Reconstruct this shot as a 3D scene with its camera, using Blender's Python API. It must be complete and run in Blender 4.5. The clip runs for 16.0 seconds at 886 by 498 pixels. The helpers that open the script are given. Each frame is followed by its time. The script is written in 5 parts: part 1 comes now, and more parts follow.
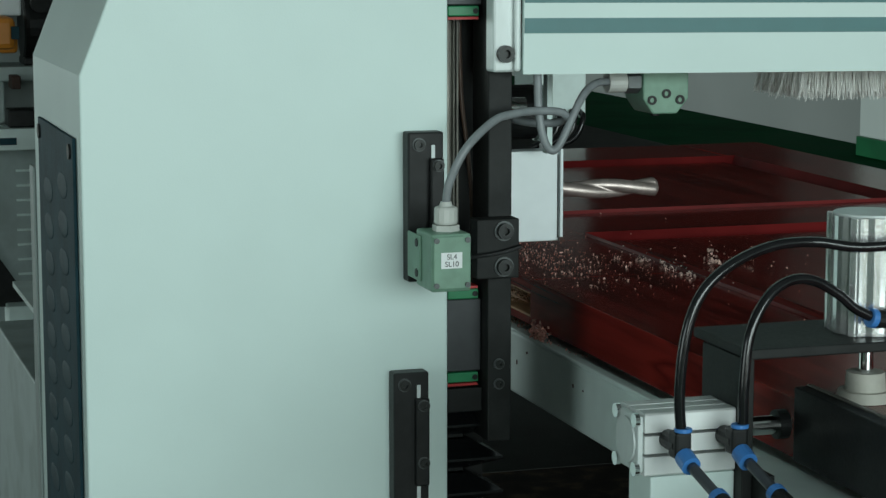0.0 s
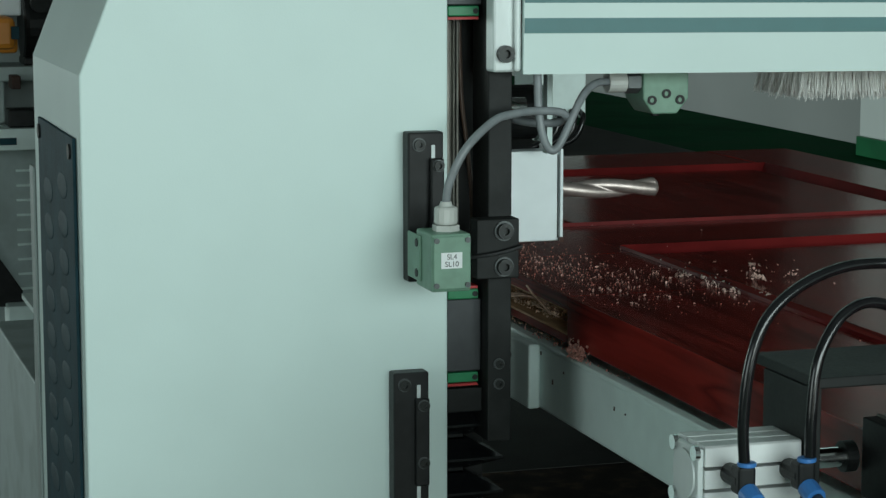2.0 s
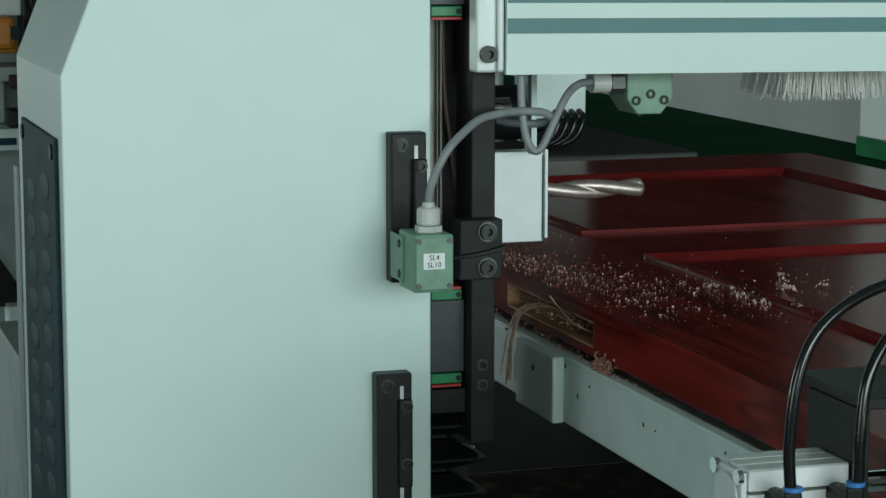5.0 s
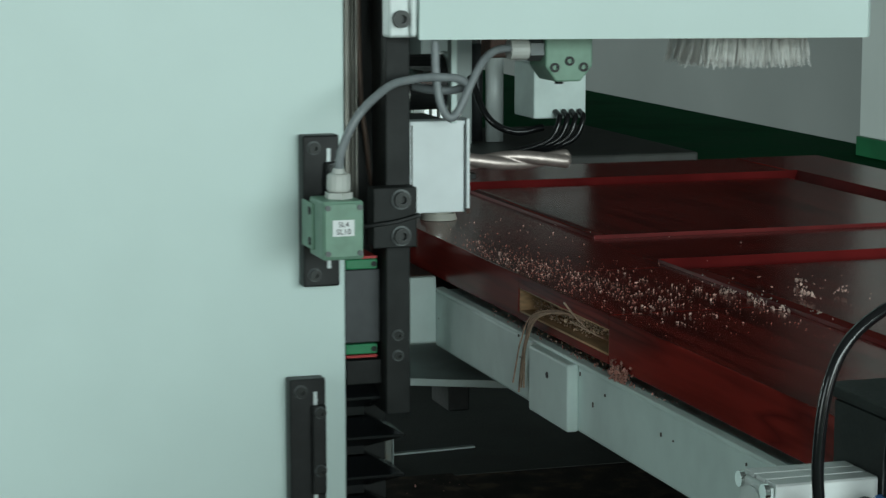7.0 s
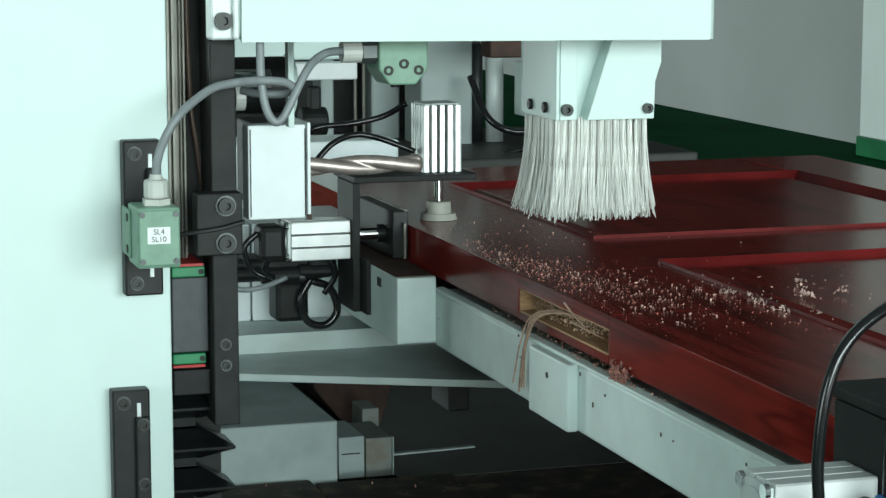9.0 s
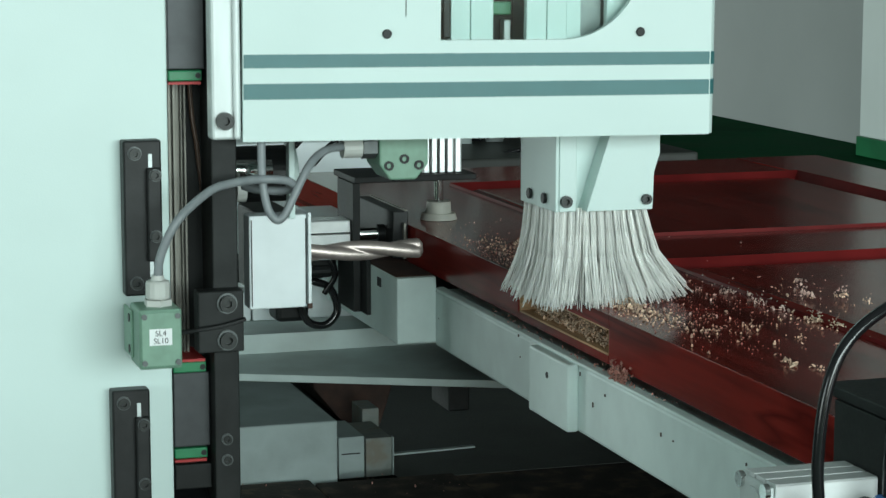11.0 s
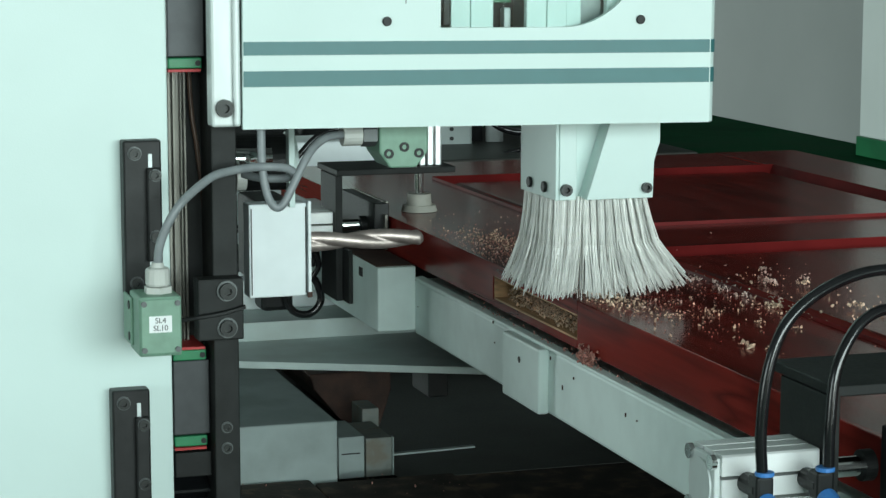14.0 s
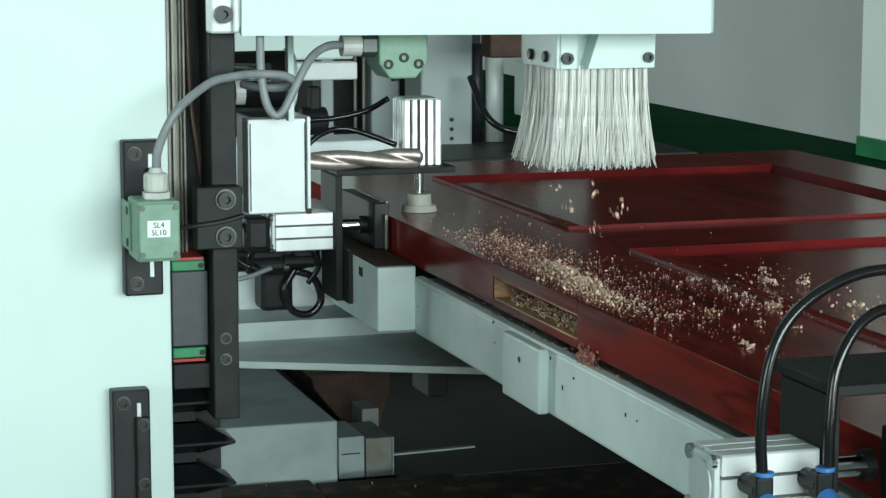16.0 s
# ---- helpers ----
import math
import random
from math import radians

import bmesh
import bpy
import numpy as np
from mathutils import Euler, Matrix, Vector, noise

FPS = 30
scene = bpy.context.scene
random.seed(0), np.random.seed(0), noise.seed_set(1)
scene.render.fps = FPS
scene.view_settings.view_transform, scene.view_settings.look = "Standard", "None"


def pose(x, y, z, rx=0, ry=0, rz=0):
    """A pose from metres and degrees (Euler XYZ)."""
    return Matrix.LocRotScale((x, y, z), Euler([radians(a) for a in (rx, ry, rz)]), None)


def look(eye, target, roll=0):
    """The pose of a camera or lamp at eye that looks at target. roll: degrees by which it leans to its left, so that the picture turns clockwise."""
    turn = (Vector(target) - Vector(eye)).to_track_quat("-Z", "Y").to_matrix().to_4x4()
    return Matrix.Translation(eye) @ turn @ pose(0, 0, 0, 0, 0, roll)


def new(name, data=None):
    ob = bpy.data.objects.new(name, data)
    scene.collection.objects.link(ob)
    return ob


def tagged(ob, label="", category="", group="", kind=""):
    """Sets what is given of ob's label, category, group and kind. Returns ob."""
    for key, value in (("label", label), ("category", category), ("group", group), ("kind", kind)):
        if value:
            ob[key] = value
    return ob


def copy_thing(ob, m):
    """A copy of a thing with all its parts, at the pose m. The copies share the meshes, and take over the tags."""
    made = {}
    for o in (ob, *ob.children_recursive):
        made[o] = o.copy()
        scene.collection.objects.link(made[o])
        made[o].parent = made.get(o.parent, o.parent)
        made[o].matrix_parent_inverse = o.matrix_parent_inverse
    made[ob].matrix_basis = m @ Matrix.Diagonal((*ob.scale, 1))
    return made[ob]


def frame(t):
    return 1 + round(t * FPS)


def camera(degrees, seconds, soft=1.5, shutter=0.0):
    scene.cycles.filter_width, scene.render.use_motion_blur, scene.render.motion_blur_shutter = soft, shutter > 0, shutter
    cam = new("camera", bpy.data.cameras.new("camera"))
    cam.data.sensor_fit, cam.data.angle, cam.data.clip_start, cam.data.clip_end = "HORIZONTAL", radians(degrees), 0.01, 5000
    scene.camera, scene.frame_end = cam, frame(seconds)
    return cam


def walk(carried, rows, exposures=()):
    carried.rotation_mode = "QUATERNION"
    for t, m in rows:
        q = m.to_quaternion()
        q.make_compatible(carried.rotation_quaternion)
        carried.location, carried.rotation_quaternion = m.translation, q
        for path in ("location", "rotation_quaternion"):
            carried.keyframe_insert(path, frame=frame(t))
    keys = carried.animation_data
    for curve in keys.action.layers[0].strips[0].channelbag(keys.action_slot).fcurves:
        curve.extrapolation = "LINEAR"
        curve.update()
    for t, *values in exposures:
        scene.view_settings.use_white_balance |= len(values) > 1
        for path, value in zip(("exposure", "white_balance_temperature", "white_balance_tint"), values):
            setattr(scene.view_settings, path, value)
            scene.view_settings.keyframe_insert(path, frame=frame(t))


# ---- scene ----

cam = camera(22.53, 16.0, soft=1.4, shutter=0.4)
EYE = pose(0, 0, 1.208, 90 - 8.38, 0, -17.47)
walk(cam, [(0.0, EYE), (16.0, EYE)],
     exposures=[(0.0, -0.36), (6.5, -0.37), (7.4, -0.38), (8.05, -0.36), (8.5, 0.3), (9.2, 0.42), (11.0, 0.15), (11.6, 0.2), (12.4, 0.42), (13.2, 0.4), (14.3, 0.15), (14.8, 0.09), (15.2, 0.17), (16.0, 0.42)])

# ---- world and lights ----
world = bpy.data.worlds.new("hall_daylight")
scene.world = world
world.use_nodes = True
wn, wl = world.node_tree.nodes, world.node_tree.links
sky = wn.new("ShaderNodeTexSky")
sky.sky_type, sky.sun_disc = "NISHITA", False
sky.sun_elevation, sky.sun_rotation = radians(48), radians(200)
wl.new(sky.outputs["Color"], wn["Background"].inputs["Color"])
wn["Background"].inputs["Strength"].default_value = 0.1


def area_lamp(name, eye, target, sx, sy, watts, colour):
    data = bpy.data.lights.new(name, "AREA")
    data.shape, data.size, data.size_y, data.energy, data.color = "RECTANGLE", sx, sy, watts, colour
    ob = new(name, data)
    ob.matrix_world = look(eye, target)
    return ob


COOL = (0.83, 1.0, 0.975)
area_lamp("gate_light", (1.75, -5.9, 2.05), (1.75, 0, 1.35), 6.9, 2.3, 510, COOL)
# Added fill for the left-facing sides; its west opening is unseen.
area_lamp("west_fill_light", (-7.9, -2.4, 1.75), (0, -0.2, 1.2), 4.6, 2.7, 150, COOL)
# Added fill that brightens the far wall, with no known source there.
area_lamp("far_wall_fill", (-7.9, 14.6, 1.4), (0, 13.0, 0.9), 5.0, 2.4, 580, COOL)


# ---- materials ----
def mat(name, base, rough=0.5, metal=0.0, vary=0.06, scale=30.0, bump=0.05, fine=400.0, coat=0.0, trans=0.0,
        spec=0.5, stretch=(1, 1, 1), second=None, amount=0.35, island=0.0, vein=0.0):
    """A painted, metal, wood or rubber surface with broad and fine variation."""
    m = bpy.data.materials.new(name)
    m.use_nodes = True
    n, l = m.node_tree.nodes, m.node_tree.links
    b = n["Principled BSDF"]
    tc = n.new("ShaderNodeTexCoord")
    mp = n.new("ShaderNodeMapping")
    mp.inputs["Scale"].default_value = stretch
    l.new(tc.outputs["Object"], mp.inputs["Vector"])
    big = n.new("ShaderNodeTexNoise")
    big.inputs["Scale"].default_value = scale
    big.inputs["Detail"].default_value = 5
    small = n.new("ShaderNodeTexNoise")
    small.inputs["Scale"].default_value = fine
    small.inputs["Detail"].default_value = 3
    for t in (big, small):
        l.new(mp.outputs["Vector"], t.inputs["Vector"])
    ramp = n.new("ShaderNodeMapRange")
    ramp.inputs["From Min"].default_value, ramp.inputs["From Max"].default_value = 0.35, 0.65
    ramp.inputs["To Min"].default_value, ramp.inputs["To Max"].default_value = 1 - vary, 1 + vary
    l.new(big.outputs["Fac"], ramp.inputs["Value"])
    hsv = n.new("ShaderNodeHueSaturation")
    hsv.inputs["Color"].default_value = (*base, 1)
    if second:
        mix = n.new("ShaderNodeMix")
        mix.data_type = "RGBA"
        mix.inputs["A"].default_value, mix.inputs["B"].default_value = (*base, 1), (*second, 1)
        cut = n.new("ShaderNodeMapRange")
        cut.inputs["From Min"].default_value = 0.62 - amount * 0.4
        cut.inputs["From Max"].default_value = 0.72 - amount * 0.2
        l.new(big.outputs["Fac"], cut.inputs["Value"])
        l.new(cut.outputs["Result"], mix.inputs["Factor"])
        l.new(mix.outputs["Result"], hsv.inputs["Color"])
    value = ramp.outputs["Result"]
    if vein:
        # thin dark grain lines where a stretched noise crosses its middle
        line = n.new("ShaderNodeTexNoise")
        line.inputs["Scale"].default_value, line.inputs["Detail"].default_value = scale * 0.55, 2
        line.inputs["Distortion"].default_value = 0.5
        l.new(mp.outputs["Vector"], line.inputs["Vector"])
        off, size, fade, mul = (n.new("ShaderNodeMath"), n.new("ShaderNodeMath"), n.new("ShaderNodeMapRange"), n.new("ShaderNodeMath"))
        off.operation, size.operation, mul.operation = "SUBTRACT", "ABSOLUTE", "MULTIPLY"
        off.inputs[1].default_value = 0.5
        fade.inputs["From Max"].default_value = 0.045
        fade.inputs["To Min"].default_value = 1 - vein
        l.new(line.outputs["Fac"], off.inputs[0])
        l.new(off.outputs["Value"], size.inputs[0])
        l.new(size.outputs["Value"], fade.inputs["Value"])
        l.new(fade.outputs["Result"], mul.inputs[0])
        l.new(value, mul.inputs[1])
        value = mul.outputs["Value"]
    if island:
        geo = n.new("ShaderNodeNewGeometry")
        rnd = n.new("ShaderNodeMapRange")
        rnd.inputs["To Min"].default_value, rnd.inputs["To Max"].default_value = 1 - island, 1 + island
        l.new(geo.outputs["Random Per Island"], rnd.inputs["Value"])
        mul = n.new("ShaderNodeMath")
        mul.operation = "MULTIPLY"
        l.new(rnd.outputs["Result"], mul.inputs[0])
        l.new(value, mul.inputs[1])
        value = mul.outputs["Value"]
    l.new(value, hsv.inputs["Value"])
    l.new(hsv.outputs["Color"], b.inputs["Base Color"])
    rr = n.new("ShaderNodeMapRange")
    rr.inputs["To Min"].default_value, rr.inputs["To Max"].default_value = max(rough - 0.08, 0.02), min(rough + 0.08, 1)
    l.new(small.outputs["Fac"], rr.inputs["Value"])
    l.new(rr.outputs["Result"], b.inputs["Roughness"])
    b.inputs["Metallic"].default_value = metal
    b.inputs["Specular IOR Level"].default_value = spec
    b.inputs["Coat Weight"].default_value = coat
    b.inputs["Coat Roughness"].default_value = 0.08
    b.inputs["Transmission Weight"].default_value = trans
    if bump:
        bp = n.new("ShaderNodeBump")
        bp.inputs["Strength"].default_value, bp.inputs["Distance"].default_value = bump, 0.001
        l.new(small.outputs["Fac"], bp.inputs["Height"])
        l.new(bp.outputs["Normal"], b.inputs["Normal"])
    return m


PAINT = mat("pale_green_grey_paint", (0.60, 0.73, 0.70), 0.42, vary=0.025, scale=9, bump=0.06, fine=700)
PAINT_WORN = mat("worn_pale_paint", (0.70, 0.82, 0.79), 0.45, vary=0.06, scale=22, bump=0.08, fine=600)
# Grey paint that also stands in for shade on pale parts.
PAINT_GREY_SHADE = mat("grey_and_shade_paint", (0.30, 0.35, 0.34), 0.45, vary=0.05, scale=12, bump=0.05)
TEAL = mat("teal_stripe_film", (0.035, 0.15, 0.155), 0.4, vary=0.04, scale=40)
BLACK = mat("black_oxide_steel", (0.012, 0.013, 0.013), 0.45, 0.2, vary=0.25, scale=60, bump=0.08, spec=0.35)
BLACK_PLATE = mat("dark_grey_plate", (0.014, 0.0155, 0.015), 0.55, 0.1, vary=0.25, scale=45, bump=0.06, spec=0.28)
RUBBER = mat("black_rubber", (0.010, 0.010, 0.011), 0.17, vary=0.2, scale=80)
BELLOW = mat("black_bellow_cloth", (0.008, 0.009, 0.010), 0.24, vary=0.2, scale=70, bump=0.06)
STEEL = mat("ground_steel", (0.17, 0.165, 0.145), 0.38, 0.55, vary=0.15, scale=50, stretch=(6, 6, 0.3))
CHROME = mat("chromed_rod", (0.75, 0.76, 0.76), 0.12, 1.0, vary=0.04, bump=0.0)
DRILL = mat("drill_steel", (0.50, 0.42, 0.39), 0.42, 0.75, vary=0.15, scale=120, bump=0.02)
WHITE_PAINT = mat("white_machine_paint", (0.78, 0.84, 0.85), 0.42, vary=0.04, scale=25, bump=0.05)
HOSE_GREY = mat("slate_grey_air_hose", (0.055, 0.062, 0.070), 0.35, vary=0.1, scale=80)
BOLT = mat("blackened_socket_bolt", (0.022, 0.024, 0.023), 0.38, 0.4, vary=0.2, scale=120, bump=0.05)
BRIGHT = mat("bright_slot_edge", (0.55, 0.60, 0.60), 0.4, 0.3, vary=0.1, scale=80)
ALU = mat("anodised_aluminium", (0.80, 0.82, 0.81), 0.36, 0.35, vary=0.05, scale=60, bump=0.05)
POLISHED = mat("polished_aluminium_barrel", (0.78, 0.79, 0.79), 0.22, 0.85, vary=0.05, scale=60, bump=0.02)
ALU_MATT = mat("matt_aluminium", (0.62, 0.67, 0.66), 0.5, 0.2, vary=0.08, scale=40, stretch=(1, 1, 0.2))
GREEN_CAP = mat("green_plastic_cap", (0.012, 0.19, 0.075), 0.4, vary=0.1, scale=80)
RED_SEAL = mat("red_seal", (0.42, 0.02, 0.02), 0.5)
CARRIAGE = mat("carriage_steel", (0.05, 0.053, 0.056), 0.45, 0.5, vary=0.1, scale=70)
SWITCH = mat("grey_green_cast_housing", (0.17, 0.30, 0.22), 0.45, vary=0.08, scale=90, bump=0.12, fine=900)
ZINC = mat("dull_zinc", (0.10, 0.11, 0.11), 0.45, 0.4, vary=0.1, scale=80)
WHITE_PLASTIC = mat("white_plastic", (0.52, 0.53, 0.50), 0.4, vary=0.05)
LABEL = mat("white_label", (0.80, 0.82, 0.82), 0.5, vary=0.03)
INK = mat("black_ink", (0.015, 0.015, 0.015), 0.6)
CABLE = mat("grey_cable_jacket", (0.22, 0.24, 0.25), 0.42, vary=0.1, scale=90)
BLUE = mat("blue_release_ring", (0.05, 0.20, 0.52), 0.4)
BRISTLE = mat("white_nylon_bristle", (0.95, 0.95, 0.92), 0.45, vary=0.08, scale=60, bump=0, island=0.14)
RED_WOOD = mat("red_brown_lacquered_wood", (0.26, 0.026, 0.020), 0.16, vary=0.4, scale=6, bump=0.02, fine=300,
               coat=0.0, spec=0.13, stretch=(9, 0.6, 9), second=(0.115, 0.013, 0.010), amount=0.40, vein=0.5)
RED_RAIL = mat("red_brown_lacquered_rail", (0.26, 0.026, 0.020), 0.16, vary=0.4, scale=6, bump=0.02, fine=300,
               coat=0.0, spec=0.13, stretch=(0.6, 9, 9), second=(0.115, 0.013, 0.010), amount=0.40, vein=0.4)
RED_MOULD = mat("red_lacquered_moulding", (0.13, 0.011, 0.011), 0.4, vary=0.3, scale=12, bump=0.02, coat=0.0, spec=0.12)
RAW_WOOD = mat("raw_cut_wood", (0.52, 0.32, 0.17), 0.75, vary=0.3, scale=40, bump=0.3, stretch=(2, 0.4, 6))
SHAVING = mat("pale_wood_shaving", (0.55, 0.36, 0.26), 0.7, vary=0.2, scale=150, bump=0.1)
CHIP = mat("pale_wood_chips", (0.55, 0.40, 0.345), 0.8, vary=0.2, scale=200, bump=0.1, island=0.5)
DUST = mat("pink_sawdust", (0.46, 0.22, 0.18), 0.9, vary=0.3, scale=300, bump=0.2, island=0.4)
FOOT = mat("pale_grey_rubber_foot", (0.42, 0.41, 0.36), 0.6, vary=0.08, scale=70)
VENT = mat("dark_blue_grey_cover", (0.020, 0.052, 0.066), 0.6, vary=0.2, scale=30, spec=0.08)
LOUVRE = mat("blue_grey_louvre", (0.026, 0.058, 0.070), 0.6, vary=0.15, scale=40, spec=0.15)
# Pale paint darkened: shade low on the machine is in these two colours.
SHADED_PAINT = mat("shade_toned_pale_paint", (0.40, 0.475, 0.465), 0.6, vary=0.12, scale=14, bump=0.1, fine=300, second=(0.28, 0.33, 0.32), amount=0.4)
SHADED_ARM_PAINT = mat("shade_toned_arm_paint", (0.55, 0.64, 0.62), 0.5, vary=0.12, scale=14, bump=0.1, fine=300, second=(0.42, 0.48, 0.46), amount=0.35)
# Tray grey darkened by hand; it holds the shade under the table.
TRAY_SHADE = mat("shade_dark_tray", (0.040, 0.043, 0.038), 0.5, vary=0.4, scale=9, bump=0.1, second=(0.018, 0.018, 0.015), amount=0.4)
FRESH_CHIP = mat("fresh_tan_chips", (0.66, 0.48, 0.35), 0.8, vary=0.2, scale=200, bump=0.1, island=0.5)
STAINED = mat("stained_grey_paint", (0.23, 0.25, 0.23), 0.6, vary=0.25, scale=40, bump=0.1, second=(0.17, 0.155, 0.125), amount=0.35)
RUST = mat("rusty_brown_steel", (0.045, 0.019, 0.012), 0.7, vary=0.4, scale=40, bump=0.2)
PIPE = mat("brown_plastic_pipe", (0.12, 0.075, 0.055), 0.35, vary=0.2, scale=60)
SOIL = mat("dusty_brown_bed", (0.045, 0.035, 0.027), 0.85, vary=0.4, scale=30, bump=0.5, fine=250, second=(0.10, 0.07, 0.045), amount=0.2)
FLOOR = mat("green_floor_paint", (0.005, 0.062, 0.024), 0.7, vary=0.25, scale=2.0, bump=0.05, fine=60, spec=0.01, second=(0.008, 0.045, 0.020), amount=0.3)
SKIRT = mat("green_skirting_paint", (0.012, 0.16, 0.06), 0.4, vary=0.15, scale=5)
WALL = mat("grey_white_wall_paint", (0.42, 0.44, 0.43), 0.8, vary=0.06, scale=0.7, bump=0.1, fine=60)
# Near-black colour for unseen walls, so that the door mirrors darkness.
DARK_WALL = mat("dark_grey_wall", (0.05, 0.052, 0.05), 0.8, vary=0.15, scale=0.8, bump=0.1, fine=40)
UPPER_DARK = mat("dim_upper_wall", (0.10, 0.105, 0.10), 0.6, vary=0.1, scale=0.8, bump=0.1, fine=40)
PILLAR = mat("white_wall_paint", (0.80, 0.86, 0.83), 0.75, vary=0.05, scale=1.0, bump=0.1, fine=60)
CEIL = mat("grey_roof_sheet", (0.20, 0.205, 0.20), 0.7, vary=0.1, scale=0.8)
ORANGE = mat("orange_paint", (0.55, 0.20, 0.02), 0.45, vary=0.1, scale=20)


def thin_pane():
    """A thin clear sheet: it lets light straight through and mirrors a little."""
    m = bpy.data.materials.new("clear_acrylic")
    m.use_nodes = True
    n, l = m.node_tree.nodes, m.node_tree.links
    n.remove(n["Principled BSDF"])
    a, g, x = n.new("ShaderNodeBsdfTransparent"), n.new("ShaderNodeBsdfGlossy"), n.new("ShaderNodeMixShader")
    a.inputs["Color"].default_value = (0.90, 0.96, 0.95, 1)
    g.inputs["Roughness"].default_value = 0.05
    x.inputs["Fac"].default_value = 0.025
    l.new(a.outputs["BSDF"], x.inputs[1])
    l.new(g.outputs["BSDF"], x.inputs[2])
    l.new(x.outputs["Shader"], n["Material Output"].inputs["Surface"])
    return m


PERSPEX = thin_pane()


# ---- builders ----
ORG = {}


def thing(name, label, category, base, group="", kind=""):
    ob = new(name)
    ob.empty_display_size = 0.02
    ob.location = base
    ORG[name_of(ob)] = Vector(base)
    return tagged(ob, label, category, group, kind)


def name_of(ob):
    return ob.name


def part(name, bm, material, parent, label="", smooth=False, pivot=None):
    """Links a bmesh, built in the rest place, as one mesh object under parent."""
    base = ORG[name_of(parent)]
    here = Vector(pivot) if pivot else base
    bmesh.ops.translate(bm, verts=bm.verts[:], vec=-here)
    bmesh.ops.recalc_face_normals(bm, faces=bm.faces[:])
    me = bpy.data.meshes.new(name)
    bm.to_mesh(me)
    bm.free()
    for poly in me.polygons:
        poly.use_smooth = smooth
    me.materials.append(material)
    ob = new(name, me)
    ob.parent = parent
    ob.location = here - base
    ORG[name_of(ob)] = here
    return tagged(ob, label)


def solid(name, bm, material, label, category, kind="", smooth=False):
    """A top-level thing that is one mesh, with its origin in its lowest middle."""
    co = [v.co for v in bm.verts]
    base = Vector(((min(c.x for c in co) + max(c.x for c in co)) / 2, (min(c.y for c in co) + max(c.y for c in co)) / 2, min(c.z for c in co)))
    bmesh.ops.translate(bm, verts=bm.verts[:], vec=-base)
    bmesh.ops.recalc_face_normals(bm, faces=bm.faces[:])
    me = bpy.data.meshes.new(name)
    bm.to_mesh(me)
    bm.free()
    for poly in me.polygons:
        poly.use_smooth = smooth
    me.materials.append(material)
    ob = new(name, me)
    ob.location = base
    ORG[name_of(ob)] = base
    return tagged(ob, label, category, "", kind)


def box(x0, x1, y0, y1, z0, z1, bevel=0.0, bm=None, seg=2):
    out = bm or bmesh.new()
    one = bmesh.new()
    bmesh.ops.create_cube(one, size=1.0, matrix=Matrix.LocRotScale(((x0 + x1) / 2, (y0 + y1) / 2, (z0 + z1) / 2), None, (abs(x1 - x0), abs(y1 - y0), abs(z1 - z0))))
    if bevel:
        bmesh.ops.bevel(one, geom=one.edges[:], offset=bevel, segments=seg, profile=0.5, affect="EDGES", clamp_overlap=True)
    return merge(out, one)


def merge(out, one):
    table = {v: out.verts.new(v.co) for v in one.verts}
    for fc in one.faces:
        out.faces.new([table[v] for v in fc.verts])
    one.free()
    return out


def rod(p0, p1, r, r1=None, seg=20, bm=None, bevel=0.0):
    out = bm or bmesh.new()
    a, b = Vector(p0), Vector(p1)
    one = bmesh.new()
    m = Matrix.Translation((a + b) / 2) @ (b - a).to_track_quat("Z", "Y").to_matrix().to_4x4()
    bmesh.ops.create_cone(one, cap_ends=True, segments=seg, radius1=r, radius2=r if r1 is None else r1, depth=(b - a).length, matrix=m)
    if bevel:
        rim = [e for e in one.edges if len(e.link_faces) == 2 and any(len(fc.verts) > 4 for fc in e.link_faces)]
        bmesh.ops.bevel(one, geom=rim, offset=bevel, segments=2, profile=0.5, affect="EDGES")
    return merge(out, one)


def smooth_line(points, steps=8):
    pts = [Vector(p) for p in points]
    pts = [2 * pts[0] - pts[1]] + pts + [2 * pts[-1] - pts[-2]]
    out = []
    for i in range(1, len(pts) - 2):
        a, b, c, d = pts[i - 1:i + 3]
        for k in range(steps):
            t = k / steps
            out.append(0.5 * (2 * b + (c - a) * t + (2 * a - 5 * b + 4 * c - d) * t * t + (3 * b - a - 3 * c + d) * t ** 3))
    return out + [pts[-2]]


def tube(points, r, seg=10, bm=None, steps=8, taper=1.0):
    out = bm or bmesh.new()
    line = smooth_line(points, steps)
    rings, side = [], None
    for i, p in enumerate(line):
        d = (line[min(i + 1, len(line) - 1)] - line[max(i - 1, 0)]).normalized()
        side = (side or Vector((0.31, 0.87, 0.38)))
        side = (side - d * side.dot(d)).normalized()
        other = d.cross(side)
        rr = r * (1 + (taper - 1) * i / (len(line) - 1))
        rings.append([out.verts.new(p + rr * (math.cos(2 * math.pi * k / seg) * side + math.sin(2 * math.pi * k / seg) * other)) for k in range(seg)])
    for a, b in zip(rings, rings[1:]):
        for k in range(seg):
            out.faces.new((a[k], a[(k + 1) % seg], b[(k + 1) % seg], b[k]))
    out.faces.new(rings[0][::-1])
    out.faces.new(rings[-1])
    return out


